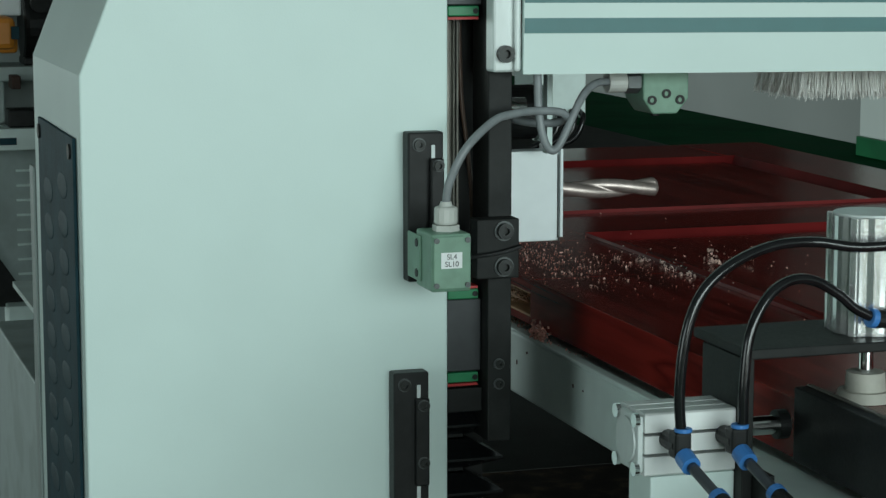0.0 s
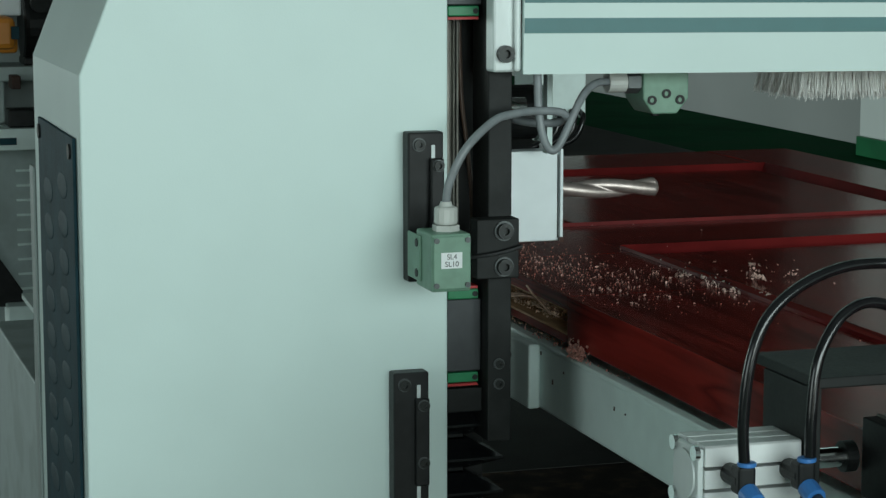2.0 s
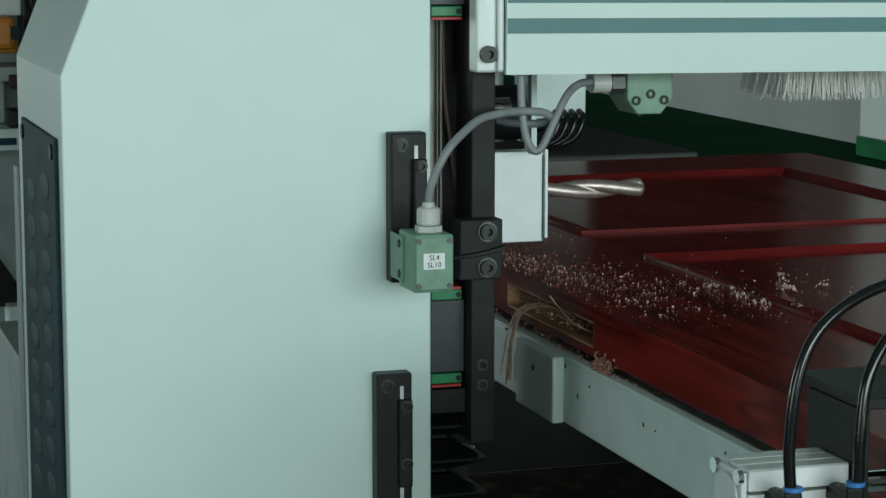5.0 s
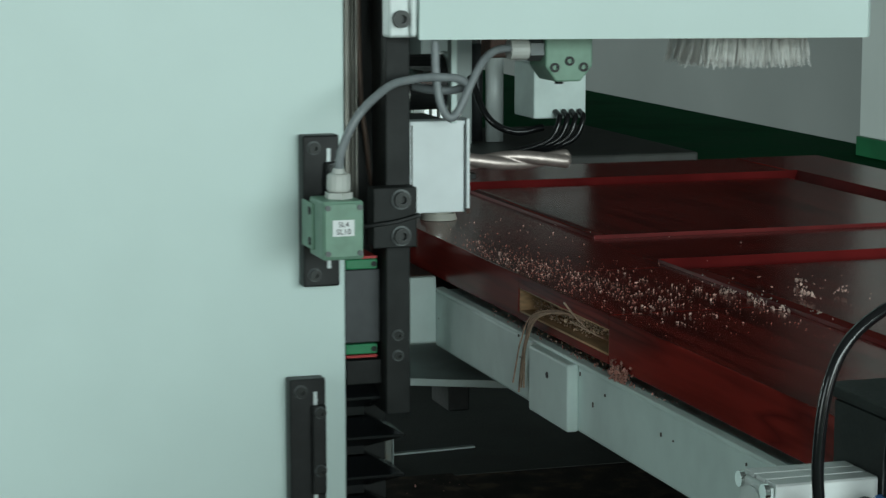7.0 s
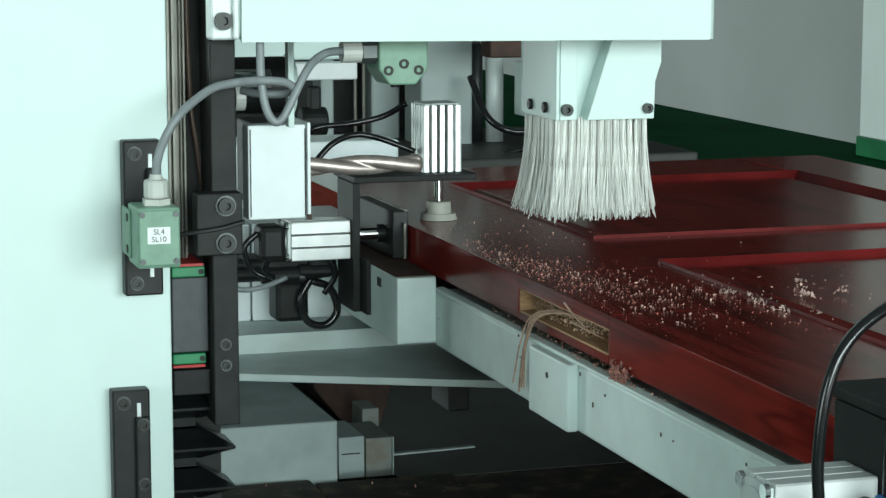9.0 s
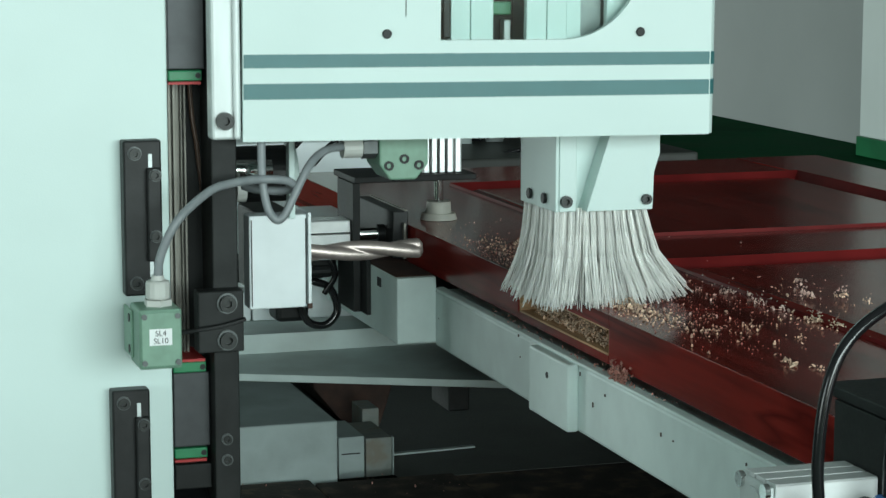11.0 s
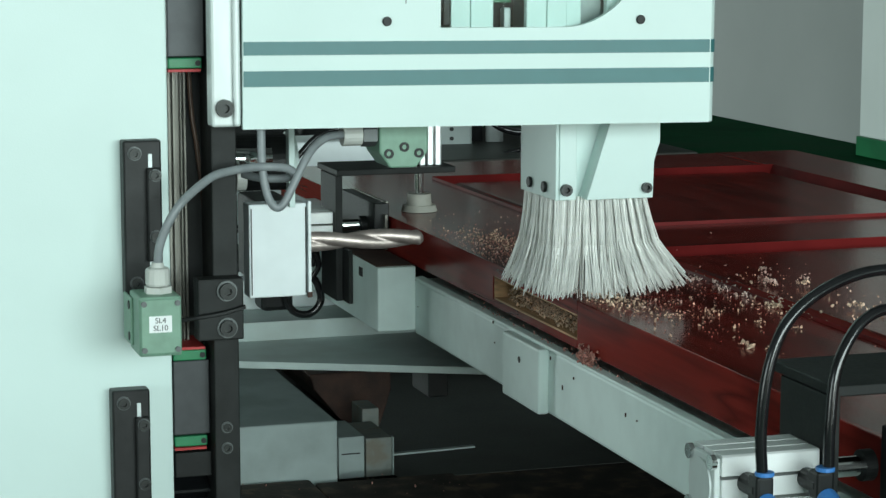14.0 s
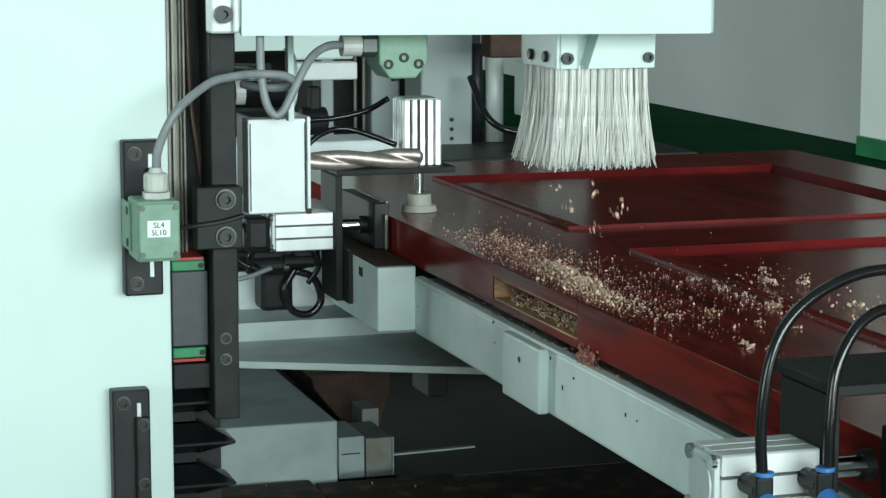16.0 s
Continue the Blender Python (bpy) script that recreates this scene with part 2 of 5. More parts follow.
def slab(outline, axis, lo, hi, bevel=0.0):
    """An outline of (u, v) pushed along an axis: x takes (y, z), y takes (x, z), z takes (x, y)."""
    bm = bmesh.new()

    def at(u, v, w):
        return {"x": (w, u, v), "y": (u, w, v), "z": (u, v, w)}[axis]
    lower = [bm.verts.new(at(u, v, lo)) for u, v in outline]
    upper = [bm.verts.new(at(u, v, hi)) for u, v in outline]
    n = len(outline)
    bm.faces.new(lower[::-1])
    bm.faces.new(upper)
    for i in range(n):
        bm.faces.new((lower[i], lower[(i + 1) % n], upper[(i + 1) % n], upper[i]))
    if bevel:
        bmesh.ops.bevel(bm, geom=bm.edges[:], offset=bevel, segments=2, profile=0.5, affect="EDGES", clamp_overlap=True)
    return bm


def ring(centre, r, hole, y0, y1, seg=24, bm=None):
    """A washer or a socket head's rim, its axis along y."""
    out = bm or bmesh.new()
    rows = []
    for rr, yy in ((hole, y1), (hole, y0), (r, y0), (r, y1)):
        rows.append([out.verts.new((centre[0] + rr * math.cos(2 * math.pi * k / seg), yy, centre[1] + rr * math.sin(2 * math.pi * k / seg))) for k in range(seg)])
    for j in range(4):
        a, b = rows[j], rows[(j + 1) % 4]
        for k in range(seg):
            out.faces.new((a[k], a[(k + 1) % seg], b[(k + 1) % seg], b[k]))
    return out


def socket_bolt(x, z, face, r, parent, washer=None, name="bolt"):
    """A socket-head bolt whose head stands out towards -y from a face."""
    h = r * 0.9
    bm = ring((x, z), r, r * 0.48, face - h, face)
    rod((x, face - h * 0.35, z), (x, face, z), r * 0.5, seg=6, bm=bm)
    b = part(name, bm, BOLT, parent)
    if washer:
        part("washer", ring((x, z), washer, r * 1.02, face - 0.0014, face), ZINC, b, "dull zinc washer")
    return b


# ---- hall ----
def hall():
    f = solid("floor", box(-8, 6.2, -6, 18, -0.2, 0), FLOOR, "green painted concrete factory floor", "floor", "structure")
    bm = box(5.82, 6.1, -6, 18, 0, 1.35)
    solid("wall_east", bm, WALL, "grey painted low factory wall", "wall", "structure")
    # Unseen upper wall, added dark to dim what the lacquered door mirrors.
    solid("wall_upper_dark", box(5.84, 6.1, -6, 11.8, 1.35, 6), UPPER_DARK, "unseen dark upper wall added to dim the door's reflection", "wall", "structure")
    # Unseen box and north wall are dark only to darken the door's reflection.
    bm = box(6.11, 11, 10.5, 10.8, 0, 6)
    box(11, 11.3, 10.5, 18, 0, 6, bm=bm)
    box(6.11, 11.3, 10.5, 18.3, 6.01, 6.2, bm=bm)
    box(6.11, 11.3, 18, 18.3, 0, 6, bm=bm)
    box(6.11, 11, 10.8, 18, -0.2, 0, bm=bm)
    solid("wall_dark_box", bm, DARK_WALL, "unseen dark box added behind the wall to darken the door's reflection", "wall", "structure")
    solid("wall_north", box(-8, 6.1, 18, 18.3, 0, 6), DARK_WALL, "unseen far factory wall, coloured dark for the door's reflection", "wall", "structure")
    # Both openings of this unseen wall were added for the fill lamps.
    bm = box(-8.3, -8, -6, 18, 3.2, 6)
    box(-8.3, -8, -6, -4.9, 0, 3.2, bm=bm)
    box(-8.3, -8, 0.1, 12.0, 0, 3.2, bm=bm)
    box(-8.3, -8, 12.0, 17.2, 2.7, 3.2, bm=bm)
    box(-8.3, -8, 17.2, 18, 0, 3.2, bm=bm)
    solid("wall_west", bm, WALL, "unseen grey factory wall with two openings added for the fill lamps", "wall", "structure")
    bm = box(-8, 6.1, -6.3, -6, 3.3, 6)
    box(-8, -1.8, -6.3, -6, 0, 3.3, bm=bm)
    box(5.6, 6.1, -6.3, -6, 0, 3.3, bm=bm)
    solid("wall_south", bm, WALL, "grey factory wall with a wide open gate", "wall", "structure")
    solid("ceiling", box(-8.3, 6.1, -6.3, 18.3, 6, 6.2), CEIL, "grey sheet factory roof", "ceiling", "structure")
    solid("pillar", box(5.54, 5.82, 10.0, 10.376, 0.1, 6, 0.01), PILLAR, "white painted square wall pillar", "pillar", "structure")
    solid("trim", box(5.53, 5.82, 9.98, 10.39, 0, 0.1, 0.004), SKIRT, "green painted skirting round the pillar", "trim", "structure")
    solid("baseboard", box(5.79, 5.82, -6, 9.98, 0, 0.1), SKIRT, "green painted skirting", "baseboard", "structure")


hall()

# ---- table carriage, which runs along y ----
TABLE = thing("table_carriage", "pale grey-green painted steel door table on a sliding carriage", "machine table", (0.66, 1.6, 0.0))


def table():
    bm = box(0.640, 0.700, 0.35, 2.06, 0.794, 0.8503, 0.003)
    part("side_beam", bm, PAINT_WORN, TABLE, "pale painted steel side beam with dust and scratches")
    part("beam_lip", slab([(0.6375, 0.8505), (0.646, 0.8505), (0.646, 0.8545), (0.6375, 0.8535)], "y", 0.35, 2.05, 0.001), PAINT_WORN, TABLE)
    part("support_block", box(0.6295, 0.640, 1.6634, 1.757, 0.7945, 0.8508, 0.002), PAINT_WORN, TABLE)
    part("end_block", box(0.600, 0.640, 2.055, 2.40, 0.798, 0.8635, 0.0015), PAINT_WORN, TABLE)
    # Thin sheet added to turn the block's top dark brown.
    part("dark_top_sheet", box(0.6004, 0.6396, 2.062, 2.398, 0.8636, 0.8646, 0.0003), RUST, TABLE, "thin dark brown sheet added on top of the end block")
    part("end_block", box(0.600, 0.640, 0.86, 1.12, 0.806, 0.8585, 0.0015), PAINT_WORN, TABLE)
    part("far_beam", box(1.30, 1.355, 0.35, 2.64, 0.800, 0.857, 0.003), PAINT_WORN, TABLE)
    for y in (0.5, 1.35, 2.5):
        part("cross_member", box(0.700, 1.30, y, y + 0.07, 0.80, 0.848, 0.003), PAINT_WORN, TABLE)
    part("undertray", box(0.70, 1.30, 0.36, 2.64, 0.790, 0.799), BLACK_PLATE, TABLE)
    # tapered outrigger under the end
    part("outrigger", slab([(0.30, 2.25), (0.80, 2.25), (0.80, 1.995), (0.30, 2.228)], "z", 0.7510, 0.7585, 0.0008), SHADED_ARM_PAINT, TABLE)
    part("outrigger_web", box(0.30, 0.80, 2.2505, 2.257, 0.742, 0.7785), SHADED_ARM_PAINT, TABLE)
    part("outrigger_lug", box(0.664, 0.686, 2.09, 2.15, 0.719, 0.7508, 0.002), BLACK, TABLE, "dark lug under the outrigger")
    part("outrigger_shelf", box(0.30, 0.80, 2.2575, 2.50, 0.772, 0.7782), SHADED_ARM_PAINT, TABLE)
    part("valve_housing", box(0.40, 0.515, 2.33, 2.45, 0.7785, 0.885, 0.002), WHITE_PAINT, TABLE, "white painted valve housing")
    part("valve_housing", box(0.517, 0.640, 2.33, 2.46, 0.7785, 0.885, 0.002), WHITE_PAINT, TABLE, "white painted valve housing")
    part("hinge", box(0.470, 0.482, 2.318, 2.3295, 0.779, 0.812, 0.001), ALU_MATT, TABLE)
    part("bolt_hole", box(0.5993, 0.6005, 2.112, 2.125, 0.846, 0.855), INK, TABLE)
    part("leg", box(1.10, 1.20, 2.53, 2.63, 0.612, 0.789), BLACK_PLATE, TABLE)
    part("leg", box(0.90, 1.0, 0.6, 0.7, 0.612, 0.789), BLACK_PLATE, TABLE)
    for y, z in ((1.711, 0.8334), ):
        part("hole", rod((0.6290, y, z), (0.631, y, z), 0.0028, seg=12), INK, TABLE)


table()
rng = random.Random(31)
bm = bmesh.new()
for _ in range(9):
    y, z, r = rng.uniform(1.15, 2.05), 0.797 + 0.054 * rng.random() ** 0.3, rng.uniform(0.0003, 0.0008)
    box(0.6392, 0.6402, y - r * rng.uniform(0.4, 1.2), y + r, z - r * rng.uniform(0.6, 3.0), z + r, bm=bm)
for y, z, h in ((1.631, 0.822, 0.004), (1.605, 0.836, 0.002), (1.492, 0.829, 0.003), (1.66, 0.842, 0.003)):
    box(0.6392, 0.6402, y, y + 0.0013, z, z + h, bm=bm)
tagged(part("dirt_flecks", bm, RUST, TABLE, "small dark rust and dirt flecks"), kind="stuff")

DOOR = thing("panel_door", "glossy red-brown lacquered panel door lying flat on the table", "door", (1.02, 1.75, 0.860))


def door():
    z0, z1 = 0.8605, 0.900
    xs0, xs1, xe0, xe1 = 0.645, 0.790, 1.243, 1.362
    ya, yb = 0.62, 2.665
    my0, my1, mz0, mz1 = 1.613, 1.827, 0.867, 0.8885
    bm = box(xs0, xs1, ya, my0, z0, z1, 0.0009)
    box(xs0, xs1, my1, yb, z0, z1, 0.0009, bm=bm)
    box(xs0, xs1, my0, my1, mz1, z1, bm=bm)
    box(xs0, xs1, my0, my1, z0, mz0, bm=bm)
    box(xs0 + 0.07, xs1, my0, my1, mz0, mz1, bm=bm)
    part("lock_stile", bm, RED_WOOD, DOOR)
    bm = bmesh.new()
    box(xs0 + 0.001, xs0 + 0.069, my0, my0 + 0.002, mz0, mz1, bm=bm)
    box(xs0 + 0.001, xs0 + 0.069, my1 - 0.002, my1, mz0, mz1, bm=bm)
    box(xs0 + 0.001, xs0 + 0.069, my0 + 0.002, my1 - 0.002, mz0, mz0 + 0.0015, bm=bm)
    box(xs0 + 0.001, xs0 + 0.069, my0 + 0.002, my1 - 0.002, mz1 - 0.0015, mz1, bm=bm)
    box(xs0 + 0.067, xs0 + 0.069, my0 + 0.002, my1 - 0.002, mz0 + 0.0015, mz1 - 0.0015, bm=bm)
    part("mortise", bm, RAW_WOOD, DOOR, "freshly cut raw wood mortise in the door edge")
    part("hinge_stile", box(xe0, xe1, ya, yb, z0, z1, 0.0015), RED_WOOD, DOOR)
    for r0, r1 in ((ya, 0.82), (1.856, 2.017), (2.484, yb)):
        part("rail", box(xs1, xe0, r0, r1, z0, z1 - 0.0006, 0.001), RED_RAIL, DOOR)
    for p0, p1 in ((0.82, 1.856), (2.017, 2.484)):
        # sloped moulding frame round the panel
        for a, b, c, d in (((xs1, p0), (xe0, p0), (xe0 - 0.010, p0 + 0.010), (xs1 + 0.010, p0 + 0.010)),
                           ((xe0, p0), (xe0, p1), (xe0 - 0.010, p1 - 0.010), (xe0 - 0.010, p0 + 0.010)),
                           ((xe0, p1), (xs1, p1), (xs1 + 0.010, p1 - 0.010), (xe0 - 0.010, p1 - 0.010)),
                           ((xs1, p1), (xs1, p0), (xs1 + 0.010, p0 + 0.010), (xs1 + 0.010, p1 - 0.010))):
            bm = bmesh.new()
            top = [bm.verts.new((*q, h)) for q, h in ((a, z1 + 0.003), (b, z1 + 0.003), (c, z1 - 0.009), (d, z1 - 0.009))]
            low = [bm.verts.new((*q, z1 - 0.02)) for q in (a, b, c, d)]
            bm.faces.new(top)
            bm.faces.new(low[::-1])
            for i in range(4):
                bm.faces.new((low[i], low[(i + 1) % 4], top[(i + 1) % 4], top[i]))
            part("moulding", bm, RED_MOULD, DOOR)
        # raised field
        q = 0.010
        bm = bmesh.new()
        levels = [(q, z1 - 0.025), (q, z1 - 0.010), (q + 0.016, z1 - 0.003), (q + 0.018, z1 - 0.0025)]
        rows = [[bm.verts.new(v) for v in ((xs1 + e, p0 + e, h), (xe0 - e, p0 + e, h), (xe0 - e, p1 - e, h), (xs1 + e, p1 - e, h))] for e, h in levels]
        for a, b in zip(rows, rows[1:]):
            for i in range(4):
                bm.faces.new((a[i], a[(i + 1) % 4], b[(i + 1) % 4], b[i]))
        bm.faces.new(rows[-1])
        bm.faces.new(rows[0][::-1])
        part("panel", bm, RED_WOOD, DOOR)


door()


# ---- wood chips ----
def chip_mesh(bm, x, y, z, s, rng):
    m = Matrix.LocRotScale((x, y, z + s * 0.3), Euler([rng.uniform(0, 6.3) for _ in range(3)]), (s * rng.uniform(0.5, 1.3), s * rng.uniform(0.4, 0.9), s * rng.uniform(0.25, 0.6)))
    one = bmesh.new()
    bmesh.ops.create_icosphere(one, subdivisions=1, radius=0.5)
    for v in one.verts:
        v.co *= rng.uniform(0.55, 1.35)
    bmesh.ops.transform(one, matrix=m, verts=one.verts[:])
    merge(bm, one)


def chip_field(name, clusters, seed, base, label, material=CHIP, inside=(), clumps=(), veil=()):
    """clusters and veil: centre x, y, spread x, spread y, how many, size. clumps: x, y, how many crumbs, size."""
    rng = random.Random(seed)
    bm, fine = bmesh.new(), bmesh.new()

    def spot(cx, cy, sx, sy):
        x, y = rng.gauss(cx, sx), rng.gauss(cy, sy)
        return (x if x > 0.648 else 0.648 + abs(x - 0.648) * 0.5), y
    for cx, cy, sx, sy, count, size in clusters:
        for _ in range(count):
            x, y = spot(cx, cy, sx, sy)
            s = size * rng.choice((0.25, 0.25, 0.3, 0.35, 0.4, 0.45, 0.5, 0.7))
            rise = 0.011 * math.exp(-((x - cx) / sx) ** 2 - ((y - cy) / sy) ** 2) if count >= 400 else size * 0.2
            chip_mesh(bm, x, y, 0.9 + rng.random() ** 2 * rise, s, rng)
    for x0, y0, count, size in clumps:
        for _ in range(count):
            r, a = rng.random() ** 0.7, rng.uniform(0, 6.3)
            x, y = x0 + size * 0.9 * r * math.cos(a), y0 + size * 2.0 * r * math.sin(a)
            chip_mesh(bm, x, y, 0.9 + rng.random() * size * 0.7 * (1 - r), size * rng.uniform(0.22, 0.55), rng)
    for cx, cy, sx, sy, count, size in veil:
        for _ in range(count):
            x, y = spot(cx, cy, sx, sy)
            chip_mesh(fine, x, y, 0.9, size * rng.uniform(0.3, 1.0), rng)
    for cx, cy, sx, sy, count, size in inside:
        for _ in range(count):
            chip_mesh(bm, cx + rng.uniform(-sx, sx), cy + rng.uniform(-sy, sy), 0.8685 + rng.random() ** 2 * 0.008, size * rng.uniform(0.4, 1.2), rng)
    ob = thing(name, label, "wood chips", base, kind="stuff")
    part("chips", bm, material, ob)
    part("fine_dust", fine, DUST, ob, "fine brown-pink sawdust")
    return ob


CHIPS = chip_field("wood_chips", [
    (0.664, 1.93, 0.010, 0.05, 80, 0.0038), (0.674, 1.83, 0.014, 0.05, 95, 0.0038), (0.690, 1.73, 0.020, 0.05, 70, 0.0042), (0.690, 1.62, 0.022, 0.05, 42, 0.0045),
    (0.735, 1.70, 0.03, 0.06, 30, 0.0042), (0.775, 1.65, 0.018, 0.05, 24, 0.0045), (0.72, 2.06, 0.04, 0.09, 50, 0.0035), (0.84, 1.68, 0.03, 0.06, 30, 0.005), (0.87, 1.78, 0.10, 0.14, 16, 0.004)],
    3, (0.74, 1.72, 0.9), "loose pale wood chips scattered on the red door",
    clumps=[(0.779, 1.680, 26, 0.0075), (0.788, 1.655, 14, 0.006), (0.783, 1.625, 18, 0.007), (0.785, 1.592, 20, 0.007), (0.8355, 1.646, 24, 0.0075), (0.862, 1.714, 16, 0.007), (0.850, 1.690, 10, 0.005),
            (0.876, 1.66, 12, 0.006), (0.806, 1.575, 8, 0.005), (0.735, 1.76, 7, 0.004), (0.714, 1.66, 7, 0.004), (0.722, 1.585, 8, 0.004), (0.682, 1.557, 7, 0.004), (0.760, 1.70, 7, 0.004)],
    veil=[(0.675, 1.88, 0.018, 0.09, 420, 0.0017), (0.70, 1.72, 0.03, 0.09, 380, 0.0017), (0.76, 1.66, 0.04, 0.10, 160, 0.0017)])
FRESH = chip_field("fresh_wood_chips", [
    (0.682, 1.745, 0.008, 0.034, 620, 0.0068), (0.672, 1.665, 0.008, 0.040, 400, 0.0060), (0.674, 1.585, 0.013, 0.045, 130, 0.0052), (0.700, 1.905, 0.015, 0.05, 170, 0.0045), (0.688, 1.975, 0.012, 0.035, 100, 0.0042),
    (0.725, 1.83, 0.03, 0.06, 60, 0.004), (0.705, 1.53, 0.03, 0.045, 70, 0.005), (0.785, 1.54, 0.02, 0.04, 45, 0.0055), (0.84, 1.58, 0.025, 0.07, 45, 0.0055)],
    5, (0.72, 1.68, 0.9), "fresh heap of pale wood chips beside the mortise", FRESH_CHIP, inside=[(0.662, 1.72, 0.012, 0.09, 520, 0.0038)],
    clumps=[(0.785, 1.535, 30, 0.008), (0.792, 1.510, 20, 0.007), (0.850, 1.514, 26, 0.0075), (0.862, 1.500, 16, 0.006), (0.860, 1.629, 20, 0.007), (0.868, 1.600, 12, 0.006), (0.691, 1.388, 18, 0.007), (0.703, 1.365, 12, 0.006),
            (0.726, 1.526, 12, 0.006), (0.695, 1.522, 10, 0.005), (0.745, 1.480, 9, 0.005), (0.72, 1.91, 10, 0.005), (0.735, 1.86, 9, 0.005), (0.700, 1.99, 10, 0.005), (0.82, 1.455, 10, 0.006), (0.76, 1.44, 8, 0.005)],
    veil=[(0.686, 1.78, 0.016, 0.08, 900, 0.0019), (0.702, 1.93, 0.020, 0.05, 600, 0.0018), (0.69, 1.58, 0.025, 0.08, 350, 0.0018)])
rng = random.Random(9)
bm = bmesh.new()
for _ in range(170):
    chip_mesh(bm, 0.640 + rng.uniform(-0.004, 0.004), rng.gauss(1.578, 0.009), 0.854 + abs(rng.gauss(0, 0.006)), rng.uniform(0.002, 0.005), rng)
for _ in range(60):
    chip_mesh(bm, 0.642 + rng.uniform(-0.003, 0.003), rng.uniform(1.45, 1.9), 0.8545 + abs(rng.gauss(0, 0.003)), rng.uniform(0.0012, 0.003), rng)
SAWDUST = thing("sawdust", "pink sawdust clump caught between door and beam", "sawdust", (0.64, 1.58, 0.854), kind="stuff")
part("dust", bm, DUST, SAWDUST)
# chips that the brush and the drill throw down, in a few handfuls
FALLS = []
for k in range(9):
    rng = random.Random(60 + k)
    bm = bmesh.new()
    for _ in range(200):
        chip_mesh(bm, rng.uniform(0.652, 0.690), rng.uniform(1.68, 1.81), rng.uniform(0.8685, 0.880), rng.choice((0.0008, 0.0010, 0.0013, 0.0018, 0.0026)), rng)
    fall = thing("falling_chips", "handful of brown wood chips dropping from the mortise", "wood chips", (0.66, 1.76, 0.8685), kind="stuff")
    part("chips", bm, FRESH_CHIP, fall)
    FALLS.append(fall)
DROPS = []
for k, (dx, dy) in enumerate(((-0.024, -0.015), (0.012, 0.0), (0.024, -0.02), (-0.012, 0.01), (0.03, 0.02), (-0.004, -0.02))):
    rng = random.Random(80 + k)
    bm = bmesh.new()
    for _ in range(5):
        chip_mesh(bm, 0.6575 + dx + rng.gauss(0, 0.003), 1.70 + dy + rng.gauss(0, 0.004), 0.960 + rng.gauss(0, 0.003), rng.uniform(0.002, 0.0042), rng)
    drop = thing("dropped_chip", "small clot of pale chips shaken out of the brush", "wood chips", (0.6575 + dx, 1.70 + dy, 0.960), kind="stuff")
    part("chips", bm, FRESH_CHIP, drop)
    DROPS.append(drop)
STRING = thing("wood_shaving", "long pale curled wood shaving hanging from the mortise", "shaving", (0.63, 1.74, 0.80))
for k, (dx, dy, dz, r) in enumerate(((0, 0, 0, 0.0011), (-0.001, -0.005, 0.002, 0.0009), (0.0015, 0.005, -0.006, 0.0008), (-0.001, 0.009, 0.001, 0.0007))):
    part("strand", tube([(0.66, 1.70 + dy, 0.880), (0.648, 1.73 + dy, 0.882 + dz * 0.3), (0.637, 1.762 + dy, 0.873), (0.6335 + dx, 1.777 + dy, 0.848), (0.634 + dx, 1.785 + dy * 1.4, 0.828), (0.632 + dx, 1.783 + dy * 2, 0.808 + dz)], r, 6), SHAVING, STRING)
part("strand", tube([(0.660, 1.69, 0.872), (0.648, 1.672, 0.880), (0.644, 1.690, 0.888), (0.640, 1.70, 0.896)], 0.0008, 6), SHAVING, STRING)
part("strand", tube([(0.664, 1.66, 0.870), (0.648, 1.655, 0.878), (0.642, 1.69, 0.882)], 0.0008, 6), SHAVING, STRING)


# ---- pneumatic clamps on the table ----
def profile_cylinder(along, c, half, length, n_grooves, parent, name, rib=0.58):
    """An aluminium profile barrel: a rounded square with grooves along its length."""
    outline = []
    g = half * 0.42
    side = []
    steps = n_grooves
    for i in range(steps):
        u = -half + 2 * half * (i + 0.5) / steps
        side += [(u - half / steps * rib, 0.0), (u + half / steps * rib, 0.0), (u + half / steps * (rib + 0.02), -g), (u + half / steps * (1.98 - rib), -g)]
    side = side[:-2]
    for k in range(4):
        ca, sa = math.cos(math.pi / 2 * k), math.sin(math.pi / 2 * k)
        for u, d in side:
            x, y = u, -(half + d)
            outline.append((x * ca - y * sa, x * sa + y * ca))
    if along == "z":
        bm = slab([(c[0] + u, c[1] + v) for u, v in outline], "z", c[2], c[2] + length)
    else:
        bm = slab([(c[1] + u, c[2] + v) for u, v in outline], "x", c[0], c[0] + length)
    barrel = part(name, bm, ALU, parent, "grooved aluminium cylinder barrel")
    # A black core colours the shallow slots as if in deep shade.
    q = half * 0.64
    shade_core = box(c[0] - q, c[0] + q, c[1] - q, c[1] + q, c[2] + 0.0005, c[2] + length - 0.0005) if along == "z" else box(c[0] + 0.0005, c[0] + length - 0.0005, c[1] - q, c[1] + q, c[2] - q, c[2] + q)
    part("slot_shade", shade_core, BLACK, barrel, "black core that paints shade into the slot bottoms")
    return barrel


